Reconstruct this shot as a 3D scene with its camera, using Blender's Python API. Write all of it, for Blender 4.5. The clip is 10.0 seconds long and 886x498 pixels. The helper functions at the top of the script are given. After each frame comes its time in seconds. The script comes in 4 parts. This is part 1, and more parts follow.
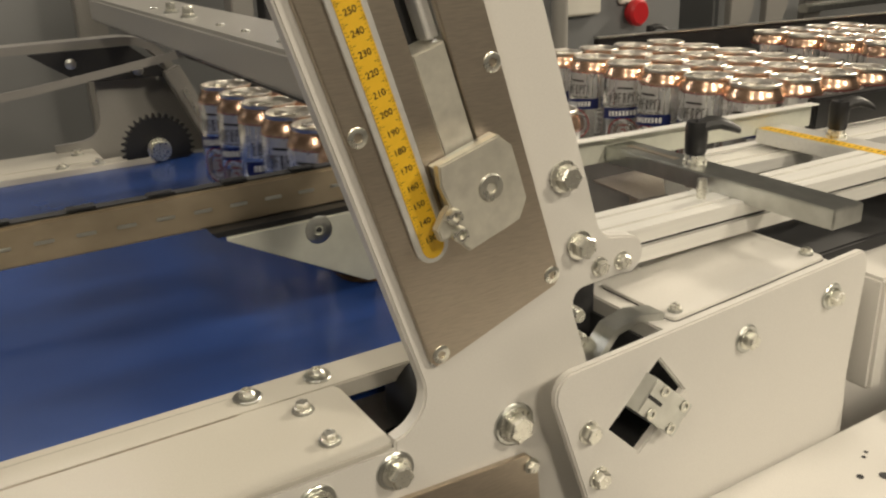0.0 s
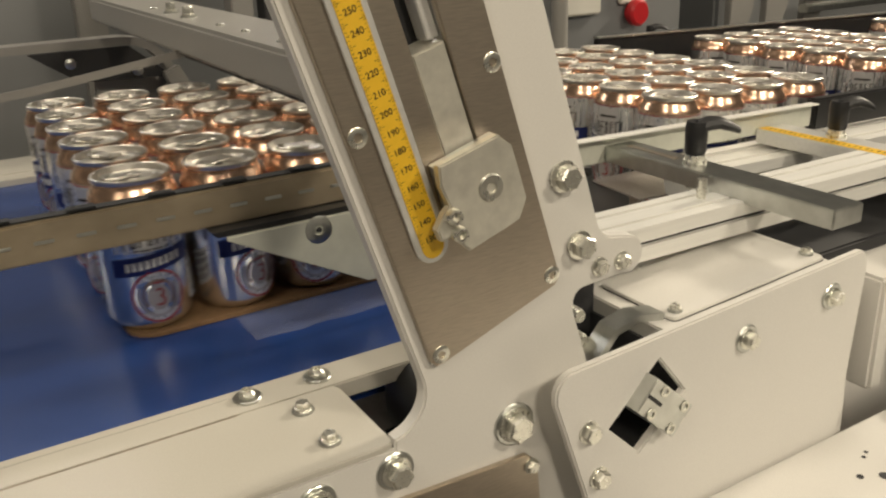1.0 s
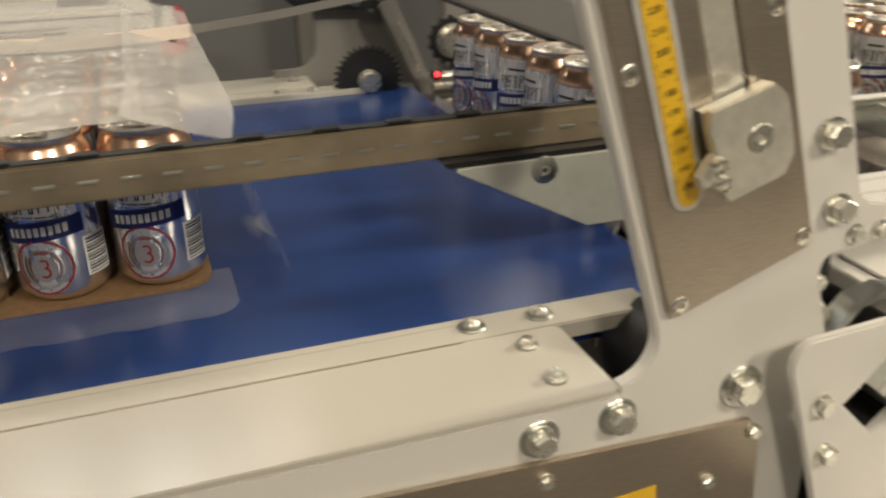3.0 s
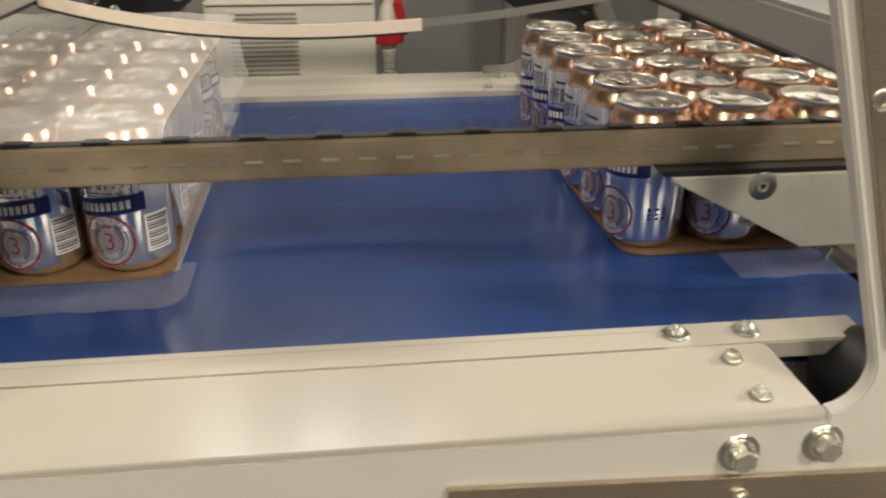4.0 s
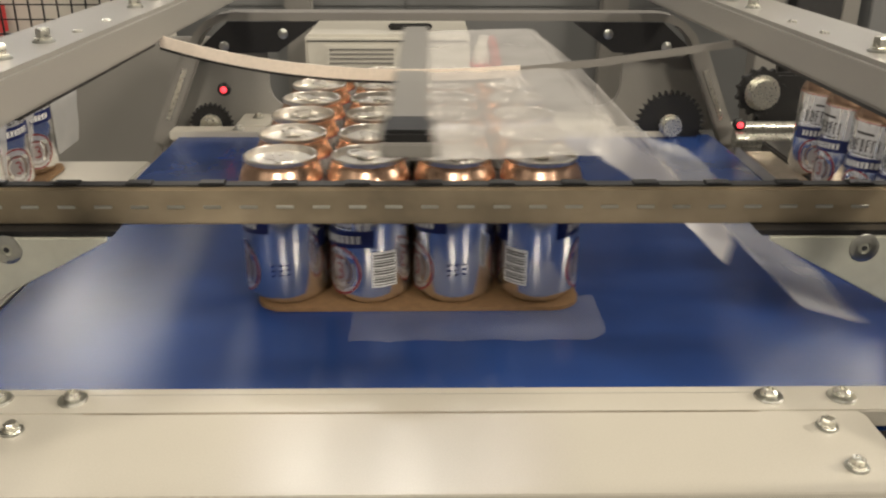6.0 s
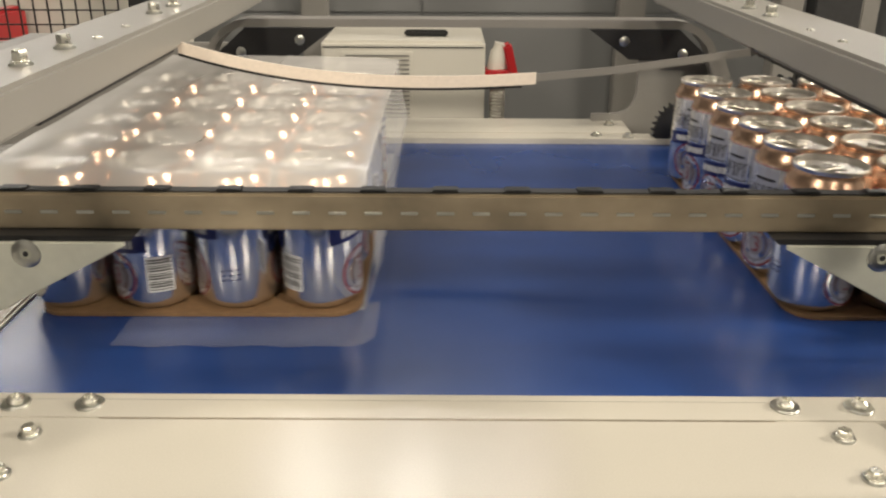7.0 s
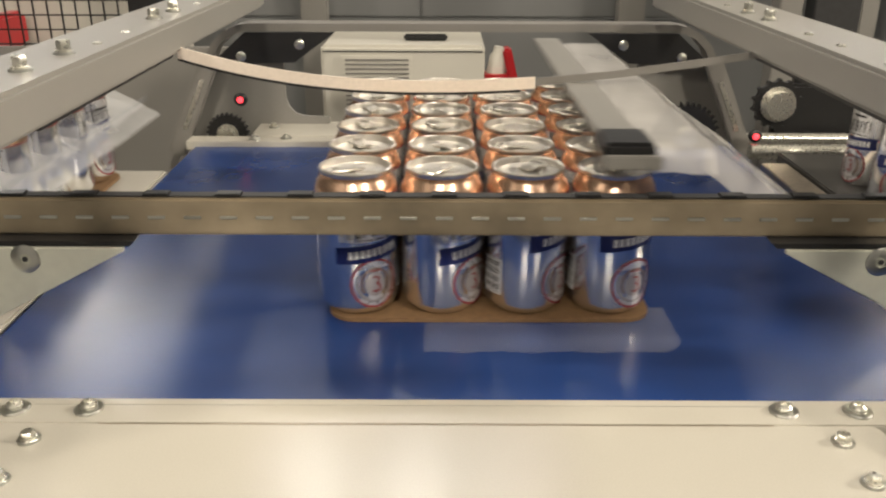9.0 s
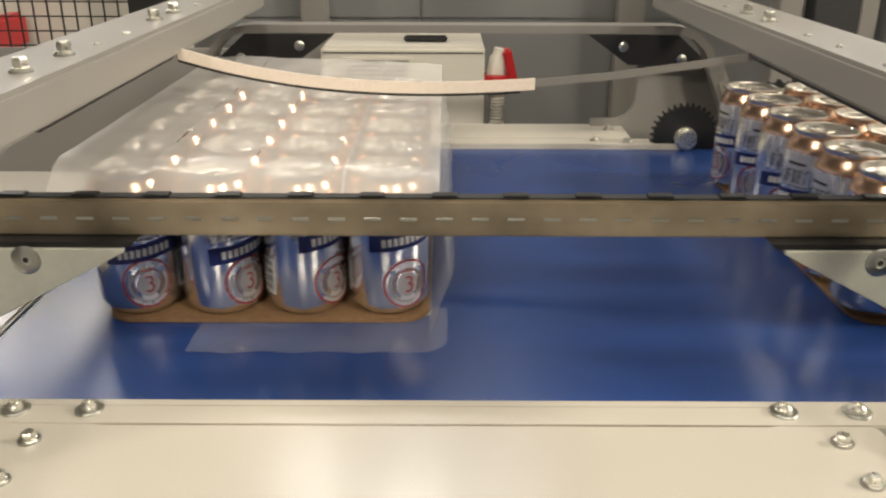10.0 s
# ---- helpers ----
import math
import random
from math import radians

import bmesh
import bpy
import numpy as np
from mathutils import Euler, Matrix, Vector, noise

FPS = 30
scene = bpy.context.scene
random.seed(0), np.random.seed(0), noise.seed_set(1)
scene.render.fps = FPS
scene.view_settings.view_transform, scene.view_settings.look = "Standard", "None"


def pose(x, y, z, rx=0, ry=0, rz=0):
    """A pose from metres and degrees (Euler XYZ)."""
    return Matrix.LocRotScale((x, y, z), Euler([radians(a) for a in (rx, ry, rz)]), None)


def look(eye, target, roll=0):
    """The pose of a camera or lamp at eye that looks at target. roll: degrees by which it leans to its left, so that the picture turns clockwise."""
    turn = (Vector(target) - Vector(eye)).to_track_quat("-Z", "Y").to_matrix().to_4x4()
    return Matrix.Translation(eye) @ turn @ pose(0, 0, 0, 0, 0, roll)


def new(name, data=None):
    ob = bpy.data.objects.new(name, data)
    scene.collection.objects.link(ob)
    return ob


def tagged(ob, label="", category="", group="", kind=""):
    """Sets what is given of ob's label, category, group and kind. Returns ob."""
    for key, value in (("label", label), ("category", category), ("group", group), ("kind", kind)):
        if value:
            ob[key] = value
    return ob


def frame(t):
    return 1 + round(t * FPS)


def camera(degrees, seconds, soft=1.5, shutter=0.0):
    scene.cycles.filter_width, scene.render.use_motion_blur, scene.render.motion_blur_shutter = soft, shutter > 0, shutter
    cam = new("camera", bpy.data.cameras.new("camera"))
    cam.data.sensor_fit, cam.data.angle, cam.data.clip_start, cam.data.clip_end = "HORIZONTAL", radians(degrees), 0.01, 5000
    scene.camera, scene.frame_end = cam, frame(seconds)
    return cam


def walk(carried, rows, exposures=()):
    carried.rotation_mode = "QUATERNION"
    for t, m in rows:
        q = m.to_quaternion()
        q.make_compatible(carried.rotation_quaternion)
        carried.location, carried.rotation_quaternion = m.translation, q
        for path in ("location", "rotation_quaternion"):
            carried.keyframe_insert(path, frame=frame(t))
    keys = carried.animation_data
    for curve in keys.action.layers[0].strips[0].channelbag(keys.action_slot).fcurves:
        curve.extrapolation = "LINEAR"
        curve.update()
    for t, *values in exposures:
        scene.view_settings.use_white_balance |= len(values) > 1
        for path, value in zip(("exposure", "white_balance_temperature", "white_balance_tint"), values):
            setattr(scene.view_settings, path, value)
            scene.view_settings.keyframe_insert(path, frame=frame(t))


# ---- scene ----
# ---- camera: seconds, eye, target, roll ----
PATH = [
    (0, (0.088, -0.452, 0.264), (1.037, 1.158, -0.448), -2.2),
    (1.6, (0.088, -0.452, 0.264), (1.037, 1.158, -0.448), -2.2),
    (2, (0.084, -0.449, 0.262), (0.975, 1.19, -0.46), -2.0),
    (2.5, (0.068, -0.435, 0.261), (0.861, 1.226, -0.522), -1.6),
    (3, (0.047, -0.433, 0.259), (0.644, 1.297, -0.553), -1.0),
    (3.2, (0.039, -0.433, 0.259), (0.547, 1.327, -0.548), -0.6),
    (4.5, (0.009, -0.455, 0.276), (0.117, 1.368, -0.541), 0.1),
    (5, (0.008, -0.453, 0.284), (0.077, 1.375, -0.526), 0.2),
    (5.5, (0.006, -0.454, 0.286), (0.058, 1.386, -0.495), 0.2),
    (7, (0.003, -0.455, 0.288), (0.003, 1.399, -0.461), 0.3),
    (8, (0.004, -0.455, 0.289), (0.003, 1.401, -0.456), 0.2),
    (10, (0.004, -0.456, 0.289), (0.003, 1.403, -0.45), 0.2),
]

cam = camera(54.5, 10.0, soft=2.2, shutter=0.5)
walk(cam, [(t, look(eye, target, roll)) for t, eye, target, roll in PATH],
     exposures=[(0, -0.52, 6500, 10), (2.0, -0.52, 6500, 10), (4.5, -0.27, 6350, 10), (5.5, -0.31, 6300, 11), (7.0, -0.11, 6320, 11), (10, -0.12, 6320, 11)])

# ---- light: a closed exhibition hall lit by ceiling lamps ----
world = bpy.data.worlds.new("hall_air")
world.use_nodes = True
world.node_tree.nodes["Background"].inputs[0].default_value = (0.9, 0.85, 0.78, 1)
world.node_tree.nodes["Background"].inputs[1].default_value = 0.05
scene.world = world
FLOOR = -0.92
CEIL = 3.2


def hall_lamp(eye, target, size, watts, colour):
    data = bpy.data.lights.new("hall_lamp", "AREA")
    data.shape, data.size, data.energy, data.color = "DISK", size, watts, colour
    ob = new("hall_lamp", data)
    ob.matrix_world = look(eye, target)
    return ob


# warm spot lamps on trusses before and above the stand, whiter ones far behind it
WARM, PALE = (1.0, 0.88, 0.69), (1.0, 0.94, 0.84)
for eye, watts, size, tone in (((1.9, -2.6, 2.3), 72, 0.45, WARM), ((-0.3, -3.2, 2.5), 70, 0.45, WARM), ((-2.2, -1.6, 2.5), 34, 0.45, WARM),
                               ((4.2, 0.15, 2.2), 165, 0.45, WARM), ((0.9, 0.9, 2.9), 14, 0.35, WARM), ((-0.9, 1.3, 2.9), 22, 0.35, WARM),
                               ((-1.4, 4.0, 2.0), 6, 0.5, PALE), ((-2.0, 4.0, 2.05), 10, 0.5, PALE), ((-2.6, 3.9, 2.0), 10, 0.5, PALE),
                               ((2.0, 4.0, 2.0), 8, 0.5, PALE), ((2.6, 3.9, 2.05), 9, 0.5, PALE),
                               ((-0.15, 3.6, 2.95), 12, 0.16, PALE), ((-0.75, 3.7, 2.95), 10, 0.16, PALE), ((0.4, 3.7, 2.95), 6, 0.16, PALE)):
    hall_lamp(eye, (0.3, 0.2, 0.0), size, watts, tone)

# ---- materials ----


def material(name, colour, rough=0.5, metal=0.0, grain=60.0, vary=0.06, bump=0.0, spec=0.5, stretch=(1, 1, 1),
             stain=0.0, stain_scale=6.0, coat=0.0):
    m = bpy.data.materials.new(name)
    m.use_nodes = True
    t = m.node_tree
    n, l = t.nodes, t.links
    b = n["Principled BSDF"]
    b.inputs["Metallic"].default_value = metal
    b.inputs["Specular IOR Level"].default_value = spec
    b.inputs["Coat Weight"].default_value = coat
    co = n.new("ShaderNodeTexCoord")
    mp = n.new("ShaderNodeMapping")
    mp.inputs["Scale"].default_value = stretch
    l.new(co.outputs["Object"], mp.inputs["Vector"])
    fine = n.new("ShaderNodeTexNoise")
    fine.inputs["Scale"].default_value, fine.inputs["Detail"].default_value = grain, 5
    big = n.new("ShaderNodeTexNoise")
    big.inputs["Scale"].default_value, big.inputs["Detail"].default_value = stain_scale, 4
    l.new(mp.outputs[0], fine.inputs["Vector"])
    l.new(co.outputs["Object"], big.inputs["Vector"])
    ramp = n.new("ShaderNodeMapRange")
    ramp.inputs["From Min"].default_value, ramp.inputs["From Max"].default_value = 0.3, 0.7
    ramp.inputs["To Min"].default_value, ramp.inputs["To Max"].default_value = 1 - vary, 1 + vary
    l.new(fine.outputs["Fac"], ramp.inputs["Value"])
    ramp2 = n.new("ShaderNodeMapRange")
    ramp2.inputs["From Min"].default_value, ramp2.inputs["From Max"].default_value = 0.35, 0.7
    ramp2.inputs["To Min"].default_value, ramp2.inputs["To Max"].default_value = 1.0, 1.0 - stain
    l.new(big.outputs["Fac"], ramp2.inputs["Value"])
    mul = n.new("ShaderNodeMath")
    mul.operation = "MULTIPLY"
    l.new(ramp.outputs[0], mul.inputs[0])
    l.new(ramp2.outputs[0], mul.inputs[1])
    mix = n.new("ShaderNodeVectorMath")
    mix.operation = "SCALE"
    mix.inputs[0].default_value = colour
    l.new(mul.outputs[0], mix.inputs["Scale"])
    l.new(mix.outputs[0], b.inputs["Base Color"])
    rr = n.new("ShaderNodeMapRange")
    rr.inputs["To Min"].default_value, rr.inputs["To Max"].default_value = rough * 0.85, min(1, rough * 1.15)
    l.new(fine.outputs["Fac"], rr.inputs["Value"])
    l.new(rr.outputs[0], b.inputs["Roughness"])
    if bump:
        bp = n.new("ShaderNodeBump")
        bp.inputs["Strength"].default_value, bp.inputs["Distance"].default_value = bump, 0.001
        l.new(fine.outputs["Fac"], bp.inputs["Height"])
        l.new(bp.outputs[0], b.inputs["Normal"])
    return m


WHITE = material("white_powder_coat", (0.72, 0.70, 0.66), 0.38, grain=900, vary=0.03, bump=0.05, stain=0.05)
BEIGE = material("warm_white_powder_coat", (0.56, 0.535, 0.475), 0.22, grain=900, vary=0.03, bump=0.05, stain=0.05)
STEEL = material("brushed_stainless", (0.57, 0.50, 0.41), 0.42, 1.0, grain=140, vary=0.10, bump=0.05, stretch=(1, 1, 14), stain=0.12, stain_scale=14)
ZINC = material("zinc_plated_steel", (0.62, 0.63, 0.60), 0.30, 1.0, grain=90, vary=0.08, bump=0.04, stain=0.15, stain_scale=40)
ALU = material("anodised_aluminium", (0.76, 0.75, 0.72), 0.42, 0.55, grain=300, vary=0.04, stretch=(0.05, 1, 1))
CHROME = material("bright_zinc_bolt", (0.76, 0.75, 0.68), 0.28, 0.9, grain=300, vary=0.08)
BELT = material("blue_belt", (0.017, 0.049, 0.195), 0.25, grain=24, vary=0.04, stain=0.10, stain_scale=5, spec=0.42)
BLACK = material("black_plastic", (0.012, 0.012, 0.013), 0.45, grain=300, vary=0.2, bump=0.05)
# near-black: paints the shade of openings and gaps, also colours some dark parts
DARK = material("dark_shade_and_parts", (0.03, 0.03, 0.032), 0.7, grain=100, vary=0.2)
YELLOW = material("yellow_scale", (0.85, 0.52, 0.03), 0.45, grain=300, vary=0.03, stain=0.05)
INK = material("black_ink", (0.02, 0.018, 0.015), 0.5)
CHAIN = material("oily_chain_steel", (0.42, 0.35, 0.25), 0.40, 0.5, grain=60, vary=0.10, bump=0.02, stretch=(0.3, 1, 1), stain=0.5, stain_scale=13)
CARD = material("brown_cardboard", (0.23, 0.135, 0.065), 0.85, grain=200, vary=0.12, bump=0.15)
CANALU = material("bare_can_aluminium", (0.88, 0.88, 0.88), 0.17, 0.96, grain=200, vary=0.03, stretch=(1, 1, 0.1))
COPPER = material("copper_lacquer", (0.74, 0.50, 0.36), 0.24, 0.95, grain=200, vary=0.04)
LIDALU = material("can_end_aluminium", (0.74, 0.71, 0.66), 0.34, 1.0, grain=250, vary=0.05)
P_NAVY = material("navy_print", (0.02, 0.03, 0.14), 0.3, 0.3)
P_WHITE = material("white_print", (0.80, 0.80, 0.80), 0.3)
P_RED = material("red_print", (0.30, 0.03, 0.035), 0.3, 0.3)
P_COPPER = material("copper_print", (0.27, 0.19, 0.165), 0.3, 0.4)
P_PALE = material("pale_silver_print", (0.78, 0.78, 0.78), 0.28, 0.7)
P_GREY = material("silver_grey_print", (0.50, 0.47, 0.46), 0.3, 0.6)
P_BLUE = material("pale_blue_print", (0.10, 0.22, 0.55), 0.3, 0.5)
GREYWALL = material("grey_panel_paint", (0.19, 0.195, 0.20), 0.5, grain=300, vary=0.03, stain=0.08, stain_scale=2)
CABINET = material("light_cabinet_paint", (0.66, 0.64, 0.58), 0.42, grain=500, vary=0.03, stain=0.06)
RED = material("red_plastic", (0.45, 0.015, 0.02), 0.35)
FLOORMAT = material("hall_floor", (0.16, 0.15, 0.14), 0.6, grain=40, vary=0.1, stain=0.2, stain_scale=1.5)
CEILMAT = material("hall_ceiling", (0.35, 0.34, 0.32), 0.8, grain=10, vary=0.08)
PASSIV = material("passivated_zinc_sheet", (0.66, 0.67, 0.59), 0.36, 0.2, grain=120, vary=0.05, bump=0.03, stain=0.08, stain_scale=30)
CLAMPZINC = material("yellowed_zinc_plate", (0.70, 0.675, 0.59), 0.36, 0.5, grain=160, vary=0.08, bump=0.04, stain=0.15, stain_scale=30)
# pale colour that paints the light on the bowed strip's left half
LIT_STRIP = material("lit_strip_metal", (0.84, 0.74, 0.64), 0.5, grain=300, vary=0.05)


def film_material(name, base, see):
    m = bpy.data.materials.new(name)
    m.use_nodes = True
    t = m.node_tree
    n, l = t.nodes, t.links
    b = n["Principled BSDF"]
    b.inputs["Base Color"].default_value = (*base, 1)
    b.inputs["Roughness"].default_value = 0.26
    tr = n.new("ShaderNodeBsdfTransparent")
    mx = n.new("ShaderNodeMixShader")
    co = n.new("ShaderNodeTexCoord")
    nz = n.new("ShaderNodeTexNoise")
    nz.inputs["Scale"].default_value, nz.inputs["Detail"].default_value = 9, 3
    mr = n.new("ShaderNodeMapRange")
    mr.inputs["To Min"].default_value, mr.inputs["To Max"].default_value = see - 0.12, see + 0.12
    l.new(co.outputs["Object"], nz.inputs["Vector"])
    l.new(nz.outputs["Fac"], mr.inputs["Value"])
    l.new(mr.outputs[0], mx.inputs[0])
    l.new(b.outputs[0], mx.inputs[1])
    l.new(tr.outputs[0], mx.inputs[2])
    bp = n.new("ShaderNodeBump")
    bp.inputs["Strength"].default_value, bp.inputs["Distance"].default_value = 0.4, 0.004
    l.new(nz.outputs["Fac"], bp.inputs["Height"])
    l.new(bp.outputs[0], b.inputs["Normal"])
    l.new(mx.outputs[0], n["Material Output"].inputs["Surface"])
    return m


GREYPAINT = material("warm_grey_paint", (0.32, 0.31, 0.288), 0.30, grain=900, vary=0.03, bump=0.1, stain=0.06)
# aluminium made paler, with the bright light on its tops in the colour
PROFILE = material("lit_profile_aluminium", (0.84, 0.83, 0.79), 0.45, 0.3, grain=300, vary=0.04, stretch=(0.05, 1, 1))
# the grey paint darkened, to colour in the dimmer light beyond the belt
FARGREY = material("dimmed_grey_paint", (0.23, 0.22, 0.205), 0.4, grain=600, vary=0.04, bump=0.05, stain=0.08)
MIDGREY = material("mid_grey_paint", (0.255, 0.247, 0.233), 0.4, grain=600, vary=0.04, bump=0.05, stain=0.08)
DARKBELT = material("dark_modular_belt", (0.05, 0.048, 0.045), 0.4, grain=120, vary=0.2, bump=0.1)
PERF = material("perforated_sheet", (0.55, 0.50, 0.46), 0.4, 0.9, grain=700, vary=0.35, bump=0.6)
GLOWRED = bpy.data.materials.new("red_led")
GLOWRED.use_nodes = True
GLOWRED.node_tree.nodes["Principled BSDF"].inputs["Base Color"].default_value = (0.5, 0.01, 0.02, 1)
GLOWRED.node_tree.nodes["Principled BSDF"].inputs["Emission Color"].default_value = (1, 0.05, 0.06, 1)
GLOWRED.node_tree.nodes["Principled BSDF"].inputs["Emission Strength"].default_value = 3.0

FILM = film_material("shrink_film", (0.82, 0.80, 0.785), 0.54)
CLEARFILM = film_material("clear_film", (0.85, 0.86, 0.88), 0.66)
THINFILM = film_material("thin_film", (0.72, 0.73, 0.77), 0.87)

# ---- mesh helpers ----


def smooth_by_angle(me, degrees=35):
    me.shade_smooth()
    me.set_sharp_from_angle(angle=radians(degrees))


def part(name, bm, mats, parent=None, label="", m=None):
    me = bpy.data.meshes.new(name)
    bm.normal_update()
    bm.to_mesh(me)
    bm.free()
    for k in (mats if isinstance(mats, (list, tuple)) else [mats]):
        me.materials.append(k)
    smooth_by_angle(me)
    ob = new(name, me)
    if parent is not None:
        ob.parent = parent
    if m is not None:
        ob.matrix_basis = m
    if label:
        tagged(ob, label)
    return ob


def again(src, parent, m, name=None):
    ob = new(name or src.name.split(".")[0], src.data)
    ob.parent = parent
    ob.matrix_basis = m
    return ob


def thing(name, label, category, group="", kind="", m=None):
    ob = new(name)
    ob.empty_display_size = 0.05
    if m is not None:
        ob.matrix_basis = m
    return tagged(ob, label, category, group, kind)


def box(bm, x0, x1, y0, y1, z0, z1, bevel=0.0, mat=0, m=None, seg=2):
    r = bmesh.ops.create_cube(bm, size=1)
    vs = r["verts"]
    for v in vs:
        v.co = Vector((x0 + (v.co.x + 0.5) * (x1 - x0), y0 + (v.co.y + 0.5) * (y1 - y0), z0 + (v.co.z + 0.5) * (z1 - z0)))
    fs = {f for v in vs for f in v.link_faces}
    for f in fs:
        f.material_index = mat
    if bevel:
        es = {e for v in vs for e in v.link_edges}
        r = bmesh.ops.bevel(bm, geom=list(es), offset=bevel, segments=seg, affect="EDGES")
        vs = list({v for f in r["faces"] for v in f.verts} | {v for v in vs if v.is_valid})
    if m is not None:
        done, stack = set(), list(vs)
        while stack:
            v = stack.pop()
            if v in done:
                continue
            done.add(v)
            stack += [e.other_vert(v) for e in v.link_edges]
        for v in done:
            v.co = m @ v.co
    return vs


def boxed(x0, x1, y0, y1, z0, z1, bevel=0.0, m=None):
    bm = bmesh.new()
    box(bm, x0, x1, y0, y1, z0, z1, bevel, 0, m)
    return bm


def lathe(bm, profile, seg=24, mat=0, mats=None, m=None):
    """A ring of quads round z from (radius, height) pairs."""
    rings = []
    for r, z in profile:
        if r < 1e-6:
            rings.append([bm.verts.new((0, 0, z))])
        else:
            rings.append([bm.verts.new((r * math.cos(2 * math.pi * i / seg), r * math.sin(2 * math.pi * i / seg), z)) for i in range(seg)])
    for k in range(len(rings) - 1):
        a, b = rings[k], rings[k + 1]
        for i in range(seg):
            j = (i + 1) % seg
            if len(a) == 1 and len(b) == 1:
                continue
            if len(a) == 1:
                f = bm.faces.new((a[0], b[j], b[i]))
            elif len(b) == 1:
                f = bm.faces.new((a[i], a[j], b[0]))
            else:
                f = bm.faces.new((a[i], a[j], b[j], b[i]))
            f.material_index = mats[k] if mats else mat
    if m is not None:
        for ring in rings:
            for v in ring:
                v.co = m @ v.co
    return rings


def turned(profile, seg=24, m=None):
    bm = bmesh.new()
    lathe(bm, profile, seg, m=m)
    return bm


def arc(cx, cz, r, a0, a1, n=6):
    return [(cx + r * math.cos(radians(a0 + (a1 - a0) * i / n)), cz + r * math.sin(radians(a0 + (a1 - a0) * i / n))) for i in range(n + 1)]


def slab(outline, y0, y1, bevel=0.0, axis="y", holes=()):
    """A plate: an outline in x, z pushed from y0 (front) to y1."""
    bm = bmesh.new()
    loops = [outline, *holes]
    es = []
    for lp in loops:
        vs = [bm.verts.new((x, y0, z)) for x, z in lp]
        es += [bm.edges.new((vs[i], vs[(i + 1) % len(vs)])) for i in range(len(vs))]
    r = bmesh.ops.triangle_fill(bm, edges=es, use_beauty=True)
    fs = [q for q in r["geom"] if isinstance(q, bmesh.types.BMFace)]
    bmesh.ops.dissolve_limit(bm, angle_limit=0.01, verts=bm.verts, edges=bm.edges) if not holes else None
    ex = bmesh.ops.extrude_face_region(bm, geom=list(bm.faces))
    for v in ex["geom"]:
        if isinstance(v, bmesh.types.BMVert):
            v.co.y = y1
    bmesh.ops.recalc_face_normals(bm, faces=bm.faces)
    if bevel:
        rim = [e for e in bm.edges if len(e.link_faces) == 2 and e.calc_face_angle(0) > 0.9 and
               abs(e.verts[0].co.y - e.verts[1].co.y) < 1e-6]
        bmesh.ops.bevel(bm, geom=rim, offset=bevel, segments=2, affect="EDGES")
    if axis == "z":
        for v in bm.verts:
            v.co = Vector((v.co.x, v.co.z, -v.co.y))
    return bm


def rounded(x0, x1, z0, z1, r, n=5):
    return arc(x1 - r, z1 - r, r, 0, 90, n) + arc(x0 + r, z1 - r, r, 90, 180, n) + arc(x0 + r, z0 + r, r, 180, 270, n) + arc(x1 - r, z0 + r, r, 270, 360, n)


UP = Matrix.Identity(4)
FRONT = pose(0, 0, 0, 90, 0, 0)      # a bolt's axis turned from z to -y


def screw(parent, place, turn, head=0.008, tall=0.005, washer=0.0, dome=False, name="bolt", seed=0):
    """A hexagon bolt with its washer, standing on place along the axis of turn."""
    bm = bmesh.new()
    spin = Matrix.Rotation(seed * 1.7, 4, "Z")
    base = 0.0
    if washer:
        lathe(bm, [(0, 0), (washer, 0), (washer, 0.0012), (washer * 0.94, 0.0018), (0, 0.0018)], 24, mat=1)
        base = 0.0018
    if dome:
        lathe(bm, [(head * 0.9, base), (head, base + 0.002), (head * 0.98, base + tall * 0.4), (head * 0.7, base + tall * 0.85), (head * 0.48, base + tall), (head * 0.42, base + tall * 0.55), (0, base + tall * 0.55)], 20)
    else:
        lathe(bm, [(head * 0.98, base), (head, base + 0.0004), (head, base + tall * 0.86), (head * 0.86, base + tall), (0, base + tall)], 6, m=spin)
        lathe(bm, [(head * 1.22, base), (head * 1.22, base + 0.0011), (head * 0.9, base + 0.0016)], 20)
    return part(name, bm, [CHROME, ZINC], parent, m=Matrix.Translation(place) @ turn)


# ---- hall ----


def hall():
    f = tagged(part("floor", boxed(-6, 7, -5, 7, FLOOR - 0.1, FLOOR), FLOORMAT), "dull grey concrete floor of the exhibition hall", "floor", kind="structure")
    c = tagged(part("ceiling", boxed(-6, 7, -5, 7, CEIL, CEIL + 0.1), CEILMAT), "grey hall ceiling with round lamps", "ceiling", kind="structure")
    for nm, a in (("wall_north", (-6, 7, 6.9, 7)), ("wall_south", (-6, 7, -5, -4.9)), ("wall_west", (-6, -5.9, -4.9, 6.9)), ("wall_east", (6.9, 7, -4.9, 6.9))):
        tagged(part(nm, boxed(*a, FLOOR, CEIL), GREYWALL), "plain grey hall wall behind the machines", "wall", kind="structure")


hall()

# ---- wrapping machine: belt, rails, side plates ----
BELT_Z = -0.0245
RAIL_Y0, RAIL_Y1 = -0.0149, 0.0135
FAR_Y0, FAR_Y1, FAR_Z = 0.711, 0.83, -0.0165
YK = -0.0911


